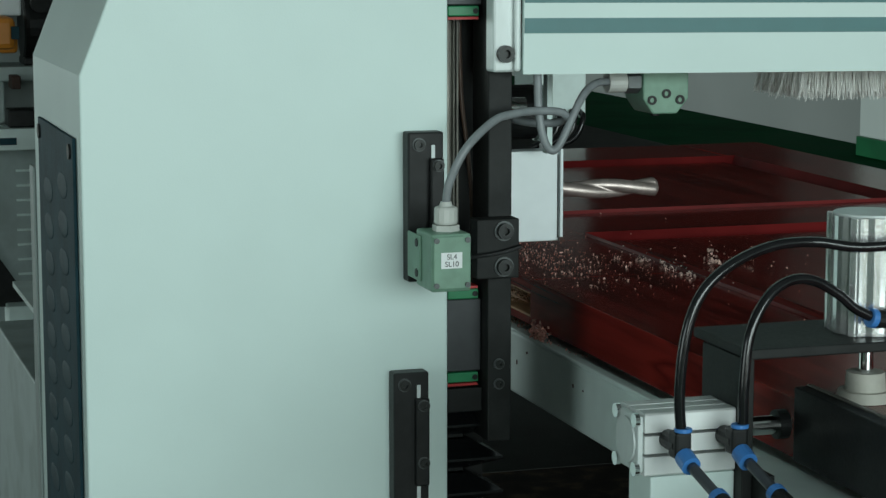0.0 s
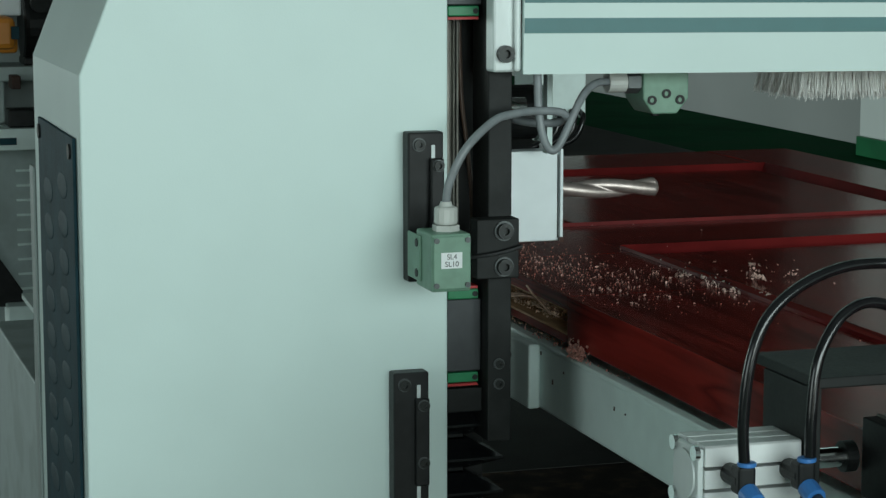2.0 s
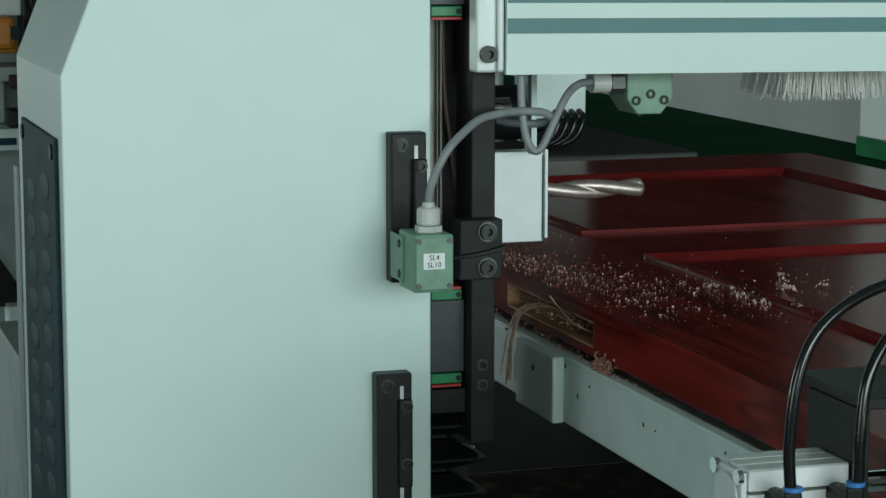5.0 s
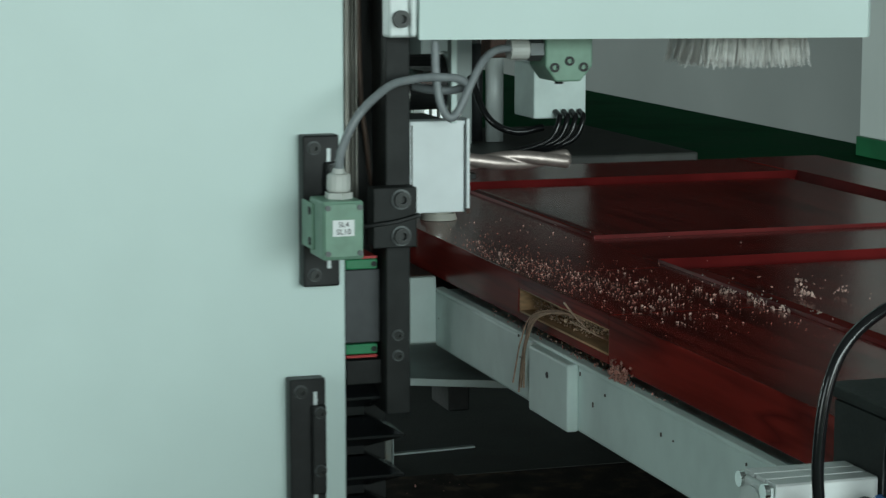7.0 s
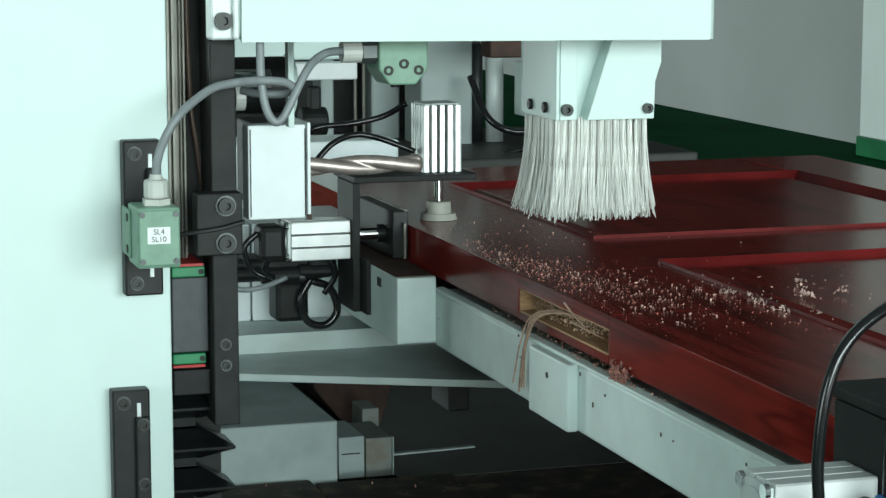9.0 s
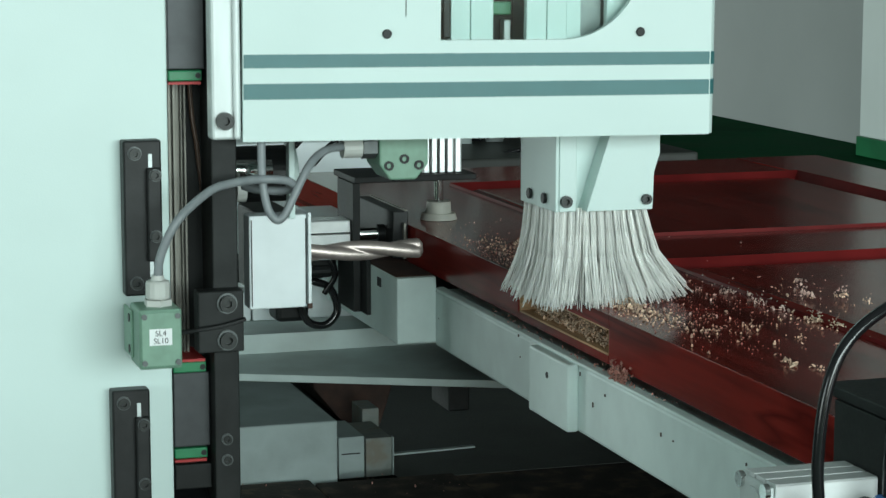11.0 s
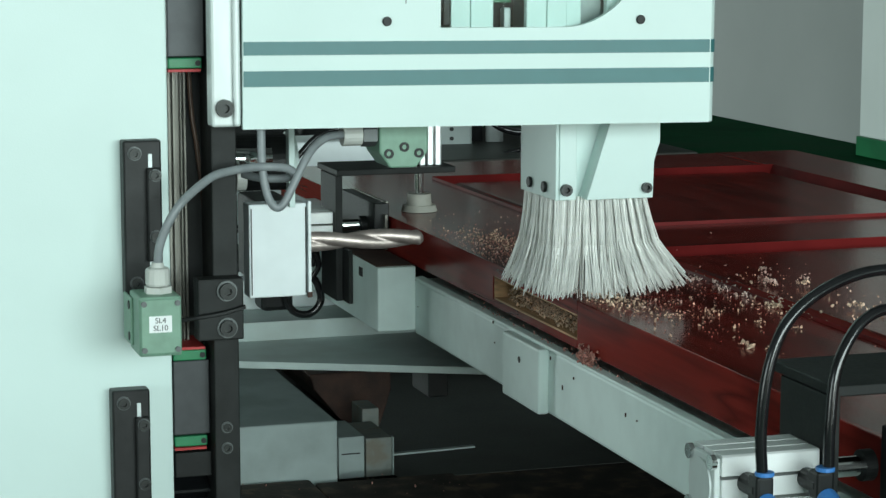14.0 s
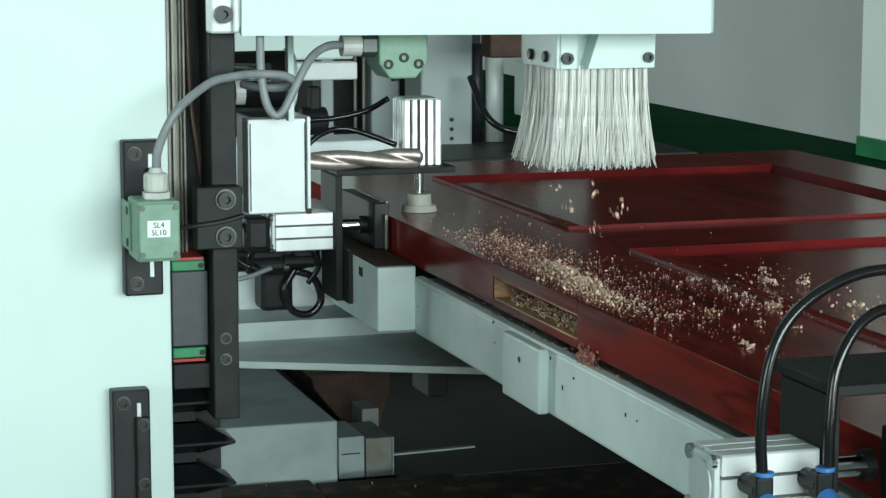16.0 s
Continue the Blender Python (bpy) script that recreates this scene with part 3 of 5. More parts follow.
def clamp():
    c = thing("pneumatic_clamp", "black bracket clamp with two aluminium pneumatic cylinders holding the door", "clamp", (0.60, 2.2, 0.811), group="door clamps")
    part("bracket_foot", box(0.5952, 0.5998, 2.150, 2.235, 0.8115, 0.868, 0.0006), BLACK_PLATE, c)
    part("piston_rod", rod((0.6875, 2.2, 0.917), (0.6875, 2.2, 0.944), 0.0048), CHROME, c, "chromed piston rod", smooth=False)
    bm = rod((0.6875, 2.2, 0.9003), (0.6875, 2.2, 0.907), 0.0195, 0.0175, 56)
    rod((0.6875, 2.2, 0.907), (0.6875, 2.2, 0.919), 0.0135, 0.0125, 56, bm=bm)
    part("pressure_foot", bm, FOOT, c, "pale grey rubber pressure foot", smooth=False)
    h = profile_cylinder("x", (0.525, 2.2, 0.8855), 0.020, 0.0615, 3, c, "cylinder", rib=0.84)
    part("end_cap", box(0.521, 0.525, 2.182, 2.218, 0.8675, 0.9035, 0.001), ALU_MATT, h)
    part("end_disc", rod((0.5196, 2.2, 0.8855), (0.5209, 2.2, 0.8855), 0.0150, seg=40), ALU_MATT, h)
    for dy in (-0.0155, 0.0155):
        for dz in (-0.0155, 0.0155):
            part("corner_screw", rod((0.519, 2.2 + dy, 0.8855 + dz), (0.522, 2.2 + dy, 0.8855 + dz), 0.0045, seg=18), CHROME, h)
    part("piston_rod", rod((0.587, 2.2, 0.888), (0.626, 2.2, 0.888), 0.0062, seg=28), CHROME, c, "chromed piston rod")
    return c


def clamp_top(c, y, drop):
    """The upright bracket of a clamp with its top plate, which sits lower by drop."""
    z = 0.9445 - drop
    part("base_bracket", box(0.5875, 0.5950, y - 0.028, y + 0.035, 0.8115, z - 0.0005, 0.0008), BLACK_PLATE, c)
    part("top_plate", box(0.5875, 0.7175, y - 0.035, y + 0.05, z, z + 0.0065, 0.001), BLACK_PLATE, c)


def round_cylinder(c, x, y, z0, z1, r):
    """A polished barrel with a broad rounded face between narrow corner grooves."""
    outline = []
    for k in range(4):
        a = math.pi / 2 * k
        for u, v in ((-r, -r * 0.80), (-r * 0.90, -r * 0.86), (-r * 0.80, -r * 0.86), (-r * 0.76, -r * 0.93), (-r * 0.66, -r * 0.93), (-r * 0.62, -r * 0.86), (-r * 0.50, -r * 0.90),
                     (-r * 0.34, -r * 1.00), (-r * 0.17, -r * 1.06), (0, -r * 1.08), (r * 0.17, -r * 1.06), (r * 0.34, -r * 1.00), (r * 0.50, -r * 0.90),
                     (r * 0.62, -r * 0.86), (r * 0.66, -r * 0.93), (r * 0.76, -r * 0.93), (r * 0.80, -r * 0.86), (r * 0.90, -r * 0.86)):
            outline.append((x + u * math.cos(a) - v * math.sin(a), y + u * math.sin(a) + v * math.cos(a)))
    barrel = part("cylinder", slab(outline, "z", z0, z1), POLISHED, c, "polished round-faced aluminium cylinder barrel")
    part("end_cap", rod((x, y, z1), (x, y, z1 + 0.0018), r * 1.02, seg=40, bevel=0.0006), ALU_MATT, barrel)


CLAMP = clamp()
NEAR = copy_thing(CLAMP, pose(0.60, 1.086, 0.811))
ORG[name_of(NEAR)] = Vector((0.60, 1.086, 0.811))
clamp_top(CLAMP, 2.2, 0.0)
clamp_top(NEAR, 1.086, 0.006)
V = profile_cylinder("z", (0.686, 2.203, 0.9515), 0.0212, 0.069, 5, CLAMP, "cylinder")
part("end_cap", box(0.667, 0.705, 2.184, 2.222, 1.0206, 1.0225, 0.0008), ALU_MATT, V)
round_cylinder(NEAR, 0.6885, 1.089, 0.9455, 1.0215, 0.0225)


def pad(parent, y0, y1, front):
    back = 0.6275 if y0 > 2 else 0.6310
    plate = part("side_pad", box(back, 0.6440, y0, y1, 0.866, 0.9145, 0.001), BLACK, parent)
    part("pad_edge", box(0.6400, 0.6430, y0 + 0.0005, y1 - 0.0005, 0.9146, 0.9156), STEEL, plate, "worn bright edge")
    part("rod_boss", rod((back - 0.0075, front, 0.888), (back - 0.0001, front, 0.888), 0.0095, seg=24), BLACK, parent)


for C_, y_ in ((CLAMP, 2.2), (NEAR, 1.086)):
    part("rod_bush", rod((0.5952, y_, 0.888), (0.5995, y_, 0.888), 0.0105, seg=28, bevel=0.0008), ALU_MATT, C_, "pale bronze rod bush")
pad(CLAMP, 2.165, 2.30, 2.2)
pad(NEAR, 0.93, 1.075, 1.086)
part("pad_strip", box(0.6372, 0.6402, 2.158, 2.1645, 0.866, 0.903, 0.0005), STEEL, CLAMP)


def hoses(parent, dy):
    y = 2.157 + dy
    for x in (0.5405, 0.5785):
        f = part("fitting", rod((x, y + 0.023, 0.889), (x, y + 0.003, 0.889), 0.0062, seg=14), BLACK, parent)
        part("elbow", box(x - 0.0055, x + 0.0055, y - 0.002, y + 0.011, 0.881, 0.898, 0.002), BLACK, f)
        part("release_ring", rod((x, y, 0.8982), (x, y, 0.9008), 0.0056, seg=16, bevel=0.0006), BLUE, f, "blue push-in ring")
        part("release_ring", rod((x + 0.001, y - 0.011, 0.879), (x + 0.0005, y - 0.001, 0.883), 0.0062, seg=16), BLUE, f, "blue push-in ring")
    part("air_hose", tube([(0.5390, y, 0.8985), (0.5378, y, 0.9249), (0.5417, y, 0.9598), (0.5529, y + 0.001, 0.9852), (0.5751, y + 0.005, 1.001), (0.6045, y + 0.011, 1.0094), (0.6341, y + 0.014, 1.0099), (0.6599, y + 0.012, 1.0060), (0.6869, y + 0.010, 1.0064), (0.73, y + 0.012, 1.010)], 0.0034, 12), RUBBER, parent, "glossy black air hose", smooth=True)
    part("air_hose", tube([(0.5805, y, 0.8985), (0.5808, y, 0.9257), (0.5853, y + 0.002, 0.957), (0.599, y + 0.006, 0.9786), (0.6166, y + 0.011, 0.9870), (0.6348, y + 0.015, 0.9852), (0.6523, y + 0.016, 0.9756), (0.6645, y + 0.016, 0.9659), (0.6759, y + 0.016, 0.9600)], 0.0034, 12), RUBBER, parent, "glossy black air hose", smooth=True)
    for x in (0.5415, 0.5795):
        part("air_hose", tube([(x, y - 0.012, 0.879), (x + 0.004, y - 0.04, 0.868), (x + 0.008, y - 0.09, 0.852), (x + 0.008, y - 0.16, 0.83)], 0.0035, 12), HOSE_GREY, parent, "slate grey air hose", smooth=True)


hoses(NEAR, -1.114)
f = part("fitting", rod((0.6790, 1.0595, 0.9585), (0.692, 1.0605, 0.9575), 0.0062, seg=14), BLACK, NEAR)
part("release_ring", rod((0.6745, 1.0590, 0.9597), (0.6789, 1.0595, 0.9585), 0.0064, seg=16, bevel=0.0008), BLUE, f, "blue push-in ring")
for x in (0.5415, 0.5795):
    part("union", rod((x + 0.0045, 0.998, 0.8655), (x + 0.0065, 0.970, 0.858), 0.0058, seg=14), BLACK, NEAR)
    part("release_ring", rod((x + 0.0042, 1.003, 0.8670), (x + 0.0045, 0.998, 0.8655), 0.0062, seg=16), BLUE, NEAR, "blue push-in ring")
part("mount_block", box(0.530, 0.5872, 1.068, 1.104, 0.825, 0.8645, 0.001), PAINT_WORN, NEAR, "pale painted mount block")
part("air_hose", tube([(0.545, 2.25, 0.975), (0.57, 2.26, 0.993), (0.61, 2.26, 0.997), (0.645, 2.26, 1.004), (0.668, 2.25, 1.018)], 0.0031, 10), RUBBER, CLAMP, smooth=True)
part("air_hose", tube([(0.553, 2.20, 0.962), (0.575, 2.205, 0.982), (0.60, 2.21, 0.990), (0.625, 2.21, 0.986), (0.662, 2.2, 0.972)], 0.0031, 10), RUBBER, CLAMP, smooth=True)
part("solenoid_valve", box(0.492, 0.520, 2.18, 2.215, 0.866, 0.902, 0.006), BLACK, CLAMP)
part("air_hose", tube([(0.492, 2.19, 0.895), (0.478, 2.19, 0.88), (0.485, 2.19, 0.858), (0.50, 2.19, 0.848)], 0.0031, 10), RUBBER, CLAMP, smooth=True)
part("air_hose", tube([(0.56, 2.24, 0.838), (0.548, 2.24, 0.815), (0.556, 2.24, 0.792), (0.575, 2.24, 0.787), (0.588, 2.24, 0.802), (0.580, 2.24, 0.826), (0.56, 2.24, 0.835)], 0.0042, 10), RUBBER, CLAMP, smooth=True)
part("valve_bank", box(0.47, 0.575, 2.24, 2.29, 0.836, 0.860, 0.004), BLACK, CLAMP)
part("valve_body", box(0.525, 0.560, 2.25, 2.29, 0.790, 0.832, 0.005), BLACK, CLAMP)

for x, z, r, ln in ((0.470, 0.846, 0.0075, 0.035), (0.505, 0.843, 0.0085, 0.040), (0.545, 0.846, 0.0075, 0.035)):
    v = part("valve_spool", rod((x, 2.236, z), (x + ln, 2.236, z), r, seg=14, bevel=0.0015), BLACK, CLAMP)
    part("hex_nut", rod((x + ln, 2.236, z), (x + ln + 0.006, 2.236, z), r * 0.85, seg=6), ZINC, v)
part("valve_block", box(0.556, 0.586, 2.232, 2.262, 0.842, 0.878, 0.004), BLACK, CLAMP)
part("air_hose", tube([(0.462, 2.225, 0.842), (0.480, 2.222, 0.832), (0.505, 2.222, 0.834), (0.530, 2.225, 0.842)], 0.0028, 10), CABLE, CLAMP, "grey air hose", smooth=True)
part("air_hose", tube([(0.505, 2.20, 0.868), (0.503, 2.205, 0.852), (0.515, 2.22, 0.843)], 0.0030, 10), RUBBER, CLAMP, smooth=True)
part("air_hose", tube([(0.568, 2.235, 0.876), (0.575, 2.225, 0.862), (0.582, 2.225, 0.842), (0.572, 2.232, 0.822)], 0.0030, 10), RUBBER, CLAMP, smooth=True)
part("valve_coil", rod((0.541, 2.252, 0.832), (0.541, 2.252, 0.848), 0.015, seg=18, bevel=0.002), BLACK, CLAMP)

# ---- column, which runs along x ----
COLUMN = thing("machine_column", "pale green-grey painted sheet metal machine column with dark vent cover", "machine column", (0.16, 1.8, 0.0))


def column():
    x0, x1, y0, y1 = 0.0165, 0.301, 1.64, 1.915
    top = 1.75
    ch = 0.397
    part("front_panel", slab([(x0, 0.0), (x1, 0.0), (x1, top), (x0 + (top - 1.0955) * ch, top), (x0, 1.0955)], "y", y0, y0 + 0.012, 0.0015), PAINT, COLUMN)
    part("side_panel", slab([(y0 + 0.0125, 0.0), (y1, 0.0), (y1, 1.0955), (y0 + 0.0125, 1.0955)], "x", x0 + 0.001, x0 + 0.010), PAINT, COLUMN)
    bm = bmesh.new()
    a = [bm.verts.new(v) for v in ((x0 + 0.001, y0 + 0.0125, 1.0956), (x0 + 0.001, y1, 1.0956), (x0 + (top - 1.0955) * ch, y1, top), (x0 + (top - 1.0955) * ch, y0 + 0.0125, top))]
    b = [bm.verts.new(v.co + Vector((0.01, 0, 0))) for v in a]
    bm.faces.new(a)
    bm.faces.new(b[::-1])
    for i in range(4):
        bm.faces.new((a[i], b[i], b[(i + 1) % 4], a[(i + 1) % 4]))
    part("shoulder_panel", bm, PAINT, COLUMN)
    part("back_flange", box(x0 - 0.0015, x0 + 0.0008, 1.9155, 1.94, 0, 1.0, 0.001), PAINT_GREY_SHADE, COLUMN)
    part("back_panel", box(x0 + 0.011, x1 + 0.02, y1 - 0.01, y1 - 0.002, 0, 1.09), PAINT, COLUMN)
    cover = part("vent_cover", box(x0 - 0.0022, x0 + 0.0005, 1.667, 1.868, 0.62, 1.047, 0.0008), VENT, COLUMN, "dark blue-grey vent cover")
    for row in range(13):
        for k in range(2):
            y, z = 1.727 + 0.085 * k, 1.005 - row * 0.030 - 0.013 * k
            bm = bmesh.new()
            bmesh.ops.create_uvsphere(bm, u_segments=12, v_segments=6, radius=1.0, matrix=Matrix.LocRotScale((x0 - 0.0022, y, z), None, (0.0005, 0.028, 0.0105)))
            part("louvre", bm, LOUVRE, cover, smooth=True)
    for y in (1.680, 1.856):
        part("screw", rod((x0 - 0.0040, y, 1.036), (x0 - 0.0022, y, 1.036), 0.006, seg=18), BLACK, cover)
    # guide column behind the panel: rails and dark web
    part("web", box(x1 + 0.001, 0.3500, 1.70, 1.90, 0, 1.75), BLACK_PLATE, COLUMN)
    bm = box(0.3025, 0.3225, 1.682, 1.70, 0.55, 1.75, 0.0008)
    for a, b in ((0.3075, 0.3098), (0.3112, 0.3142), (0.3170, 0.3182), (0.3196, 0.3216)):
        box(a, b, 1.676, 1.683, 0.55, 1.75, 0.0004, bm=bm)
    part("guide_rail", bm, STEEL, COLUMN, "ground steel linear guide rail")
    part("cable_run", tube([(0.3250, 1.69, 1.4), (0.3255, 1.69, 1.2), (0.3275, 1.69, 1.08), (0.3330, 1.69, 1.03), (0.3375, 1.69, 0.98), (0.3368, 1.69, 0.9)], 0.0019, 8), PIPE, COLUMN, "thin brown lubrication pipe", smooth=True)
    # trip dogs on the panel
    for dx, dz, low in ((0.2644, 1.0482, 0.9322), (0.2525, 0.861, 0.745)):
        d = part("trip_dog", box(dx, dx + 0.0285, 1.625, 1.6399, low, dz, 0.0015), BLACK, COLUMN, "black slotted trip dog")
        part("slot", box(dx + 0.0185, dx + 0.0215, 1.6243, 1.6249, low + 0.014, dz - 0.010, 0.0002), BRIGHT, d, "bright slot")
        part("cam", box(dx + 0.0165, dx + 0.0275, 1.619, 1.6242, low + 0.026, dz - 0.020, 0.0015), BLACK, d)
        socket_bolt(dx + 0.0085, dz - 0.0095, 1.625, 0.0043, d, washer=0.0052, name="screw")
        socket_bolt(dx + 0.0085, low + 0.0095, 1.625, 0.0043, d, washer=0.0052, name="screw")
        socket_bolt(dx + 0.0225, dz - 0.0255, 1.619, 0.004, d, washer=0.0047, name="screw")
        socket_bolt(dx + 0.0225, low + 0.045, 1.619, 0.004, d, washer=0.0047, name="screw")


column()

# ---- head, which runs along x with the column and up and down on it ----
HEAD = thing("drilling_head", "pale painted drilling head with teal stripes, limit switches and drill", "machine head", (0.52, 1.65, 0.93))


def arc(cx, cz, r, a0, a1, n=12):
    return [(cx + r * math.cos(radians(a0 + (a1 - a0) * k / n)), cz + r * math.sin(radians(a0 + (a1 - a0) * k / n))) for k in range(n + 1)]


DRILLS = []


def head():
    part("slide_bar", box(0.3317, 0.3511, 1.632, 1.672, 0.7997, 1.60, 0.001), BLACK_PLATE, HEAD, "dark steel slide bar")
    for z in (0.8445, 1.1338):
        c = part("linear_carriage", box(0.3030, 0.3312, 1.648, 1.695, z + 0.010, z + 0.068, 0.001), CARRIAGE, HEAD)
        part("end_cap", box(0.3030, 0.3285, 1.646, 1.695, z + 0.0685, z + 0.0765, 0.001), GREEN_CAP, c, "green end cap")
        part("end_cap", box(0.3030, 0.3285, 1.646, 1.695, z + 0.0015, z + 0.0095, 0.001), GREEN_CAP, c, "green end cap")
        part("end_seal", box(0.3030, 0.3275, 1.645, 1.695, z + 0.0770, z + 0.079), RED_SEAL, c, "red end seal")
        part("end_seal", box(0.3030, 0.3275, 1.645, 1.695, z - 0.001, z + 0.001), RED_SEAL, c, "red end seal")
        for h in (0.0055, 0.0725):
            part("screw", rod((0.3255, 1.645, z + h), (0.3255, 1.647, z + h), 0.0022, seg=10), BLACK, c)
    part("lower_bracket", box(0.303, 0.3315, 1.645, 1.675, 0.822, 0.8415, 0.001), BLACK_PLATE, HEAD)
    for z in (0.8624, 0.8463):
        socket_bolt(0.3408, z, 1.632, 0.0034, HEAD, washer=0.0044, name="screw")
    part("bolt_bracket", box(0.3165, 0.3512, 1.614, 1.6318, 0.9335, 0.9800, 0.001), BLACK_PLATE, HEAD)
    part("switch_arm", tube([(0.294, 1.60, 0.952), (0.315, 1.609, 0.9525), (0.335, 1.6115, 0.9545), (0.352, 1.6118, 0.9585)], 0.0018, 6), BLACK, HEAD)
    for z in (0.9708, 0.9428):
        socket_bolt(0.3384, z, 1.614, 0.0062, HEAD, washer=0.0078)
    part("end_plate", box(0.3290, 0.3500, 1.613, 1.6318, 1.0935, 1.55, 0.002), ALU_MATT, HEAD, "bare aluminium end plate")
    part("plate_edge", box(0.3445, 0.3500, 1.608, 1.6129, 1.0940, 1.55, 0.002), ALU_MATT, HEAD)
    socket_bolt(0.3380, 1.1077, 1.613, 0.0066, HEAD)
    def shell(name, bm, material, label=""):
        """A part of the casing, which hangs slightly askew from its hinge side."""
        turn = Matrix.Translation((0.3505, 1.605, 1.0922)) @ Euler((0, 0.0085, -0.035)).to_matrix().to_4x4() @ Matrix.Translation((-0.3505, -1.605, -1.0922))
        bmesh.ops.transform(bm, matrix=turn, verts=bm.verts[:])
        return part(name, bm, material, HEAD, label)

    # casing: front shell with a rounded window, a side and a bottom lip
    x0, x1, zb, zt, y0 = 0.3505, 0.725, 1.0922, 1.50, 1.605
    wl_, wr, wb, wt, rr = 0.5011, 0.662, 1.1664, 1.40, 0.064
    bm = slab([(x0, zb), (x1 - 0.006, zb), (x1 - 0.006, wt), (wr, wt)] + arc(wr - rr, wb + rr, rr, 0, -90) + [(wl_, wb), (wl_, wt), (x0, wt)], "y", y0, y0 + 0.006)
    shell("casing_top", box(x0, x1 - 0.006, y0, y0 + 0.006, wt + 0.0005, zt), PAINT)
    shell("casing_front", bm, PAINT)
    bend = arc(x1 - 0.010, y0 + 0.010, 0.010, -75, 0, 7)
    shell("casing_edge", slab([(x1 - 0.0058, y0)] + bend + [(x1, y0 + 0.20), (x1 - 0.006, y0 + 0.20)], "z", zb + 0.0005, zt), PAINT)
    shell("casing_bottom", box(x0 + 0.002, x1 - 0.008, y0 + 0.0062, y0 + 0.05, zb + 0.0012, zb + 0.004), PAINT)
    shell("casing_back", box(x0 + 0.002, x1 - 0.008, y0 + 0.19, y0 + 0.196, zb + 0.04, zt), PAINT_GREY_SHADE)
    for s0, s1 in ((1.1235, 1.1351), (1.1467, 1.1567)):
        shell("stripe", box(x0 + 0.0005, x1 - 0.007, y0 - 0.0006, y0 - 0.0002, s0, s1), TEAL, "teal stripe")
        shell("stripe", slab([(x1 - 0.0069, y0 - 0.0006)] + arc(x1 - 0.010, y0 + 0.010, 0.0106, -75, 0, 7) + [(x1 + 0.0006, y0 + 0.03), (x1 + 0.0002, y0 + 0.03)] + arc(x1 - 0.010, y0 + 0.010, 0.0102, 0, -75, 7) + [(x1 - 0.0069, y0 - 0.0002)], "z", s0, s1), TEAL, "teal stripe")
    for x, z in ((0.4594, 1.1714), (0.6604, 1.1722)):
        shell("screw", rod((x, y0 - 0.002, z), (x, y0, z), 0.0036, seg=16, bevel=0.0006), BLACK)
    shell("seam", box(0.4737, 0.4743, y0 - 0.0004, y0 - 0.0001, 1.1845, 1.45), INK)
    # inside the window
    shell("inner_plate", box(0.5122, 0.5275, 1.6165, 1.624, 1.150, 1.45, 0.0008), PAINT)
    shell("inner_plate", box(0.5280, 0.5460, 1.6170, 1.625, 1.150, 1.45, 0.0008), PAINT)
    shell("inner_plate", box(0.5722, 0.5885, 1.6165, 1.624, 1.150, 1.45, 0.0008), PAINT)
    shell("inner_plate", box(0.5890, 0.6050, 1.6170, 1.625, 1.150, 1.45, 0.0008), PAINT)
    shell("inner_plate", box(0.6055, 0.6180, 1.622, 1.630, 1.150, 1.45, 0.0008), PAINT)
    shell("inner_plate", box(0.6185, 0.6385, 1.634, 1.642, 1.150, 1.45, 0.0008), PAINT_GREY_SHADE)
    shell("inner_plate", box(0.6390, 0.6620, 1.622, 1.630, 1.150, 1.45, 0.0008), PAINT)
    shell("inner_slide", box(0.5462, 0.5720, 1.652, 1.662, 1.150, 1.45), BLACK_PLATE)
    shell("inner_bracket", box(0.5615, 0.5670, 1.640, 1.651, 1.150, 1.180, 0.001), ALU_MATT)
    shell("inner_cap", box(0.5480, 0.5672, 1.640, 1.651, 1.184, 1.194, 0.001), GREEN_CAP, "green end cap")
    shell("inner_gauge", box(0.5475, 0.5700, 1.645, 1.651, 1.1945, 1.25, 0.001), RUST)
    shell("inner_bar", box(0.5057, 0.5115, 1.6145, 1.630, 1.1675, 1.40, 0.001), BLACK)
    shell("latch", rod((0.5860, y0 - 0.004, 1.2035), (0.5860, y0 + 0.001, 1.2035), 0.0046, seg=18, bevel=0.001), BLACK_PLATE)
    shell("latch_arm", box(0.5755, 0.5850, y0 - 0.002, y0 + 0.001, 1.2005, 1.2065, 0.0008), BLACK_PLATE)
    shell("latch", rod((0.4985, y0 - 0.004, 1.2040), (0.4985, y0 - 0.0001, 1.2040), 0.0044, seg=18, bevel=0.001), BLACK_PLATE)
    shell("latch_arm", box(0.4995, 0.5105, y0 - 0.002, y0 - 0.0002, 1.2010, 1.2070, 0.0008), BLACK_PLATE)
    win = shell("window_pane", slab([(wl_ - 0.02, wb + 0.0005)] + arc(wr - rr, wb + rr, rr - 0.0005, -90, 0) + [(wr - 0.0005, wt), (wl_ - 0.02, wt)], "y", y0 + 0.0065, y0 + 0.0085), PERSPEX, "clear acrylic window")
    win.visible_shadow = False
    # drill block and spindle
    blk = part("spindle_block", box(0.3860, 0.4340, 1.75, 1.772, 0.9405, 1.0172, 0.0012), WHITE_PAINT, HEAD, "white painted spindle block")
    part("block_lid", box(0.4345, 0.4372, 1.747, 1.800, 0.9395, 1.0188, 0.0006), WHITE_PAINT, blk)
    part("lid_chip", box(0.4335, 0.4376, 1.7462, 1.7469, 0.9395, 0.9440, 0.0003), RUST, blk, "chipped paint at the lid corner")
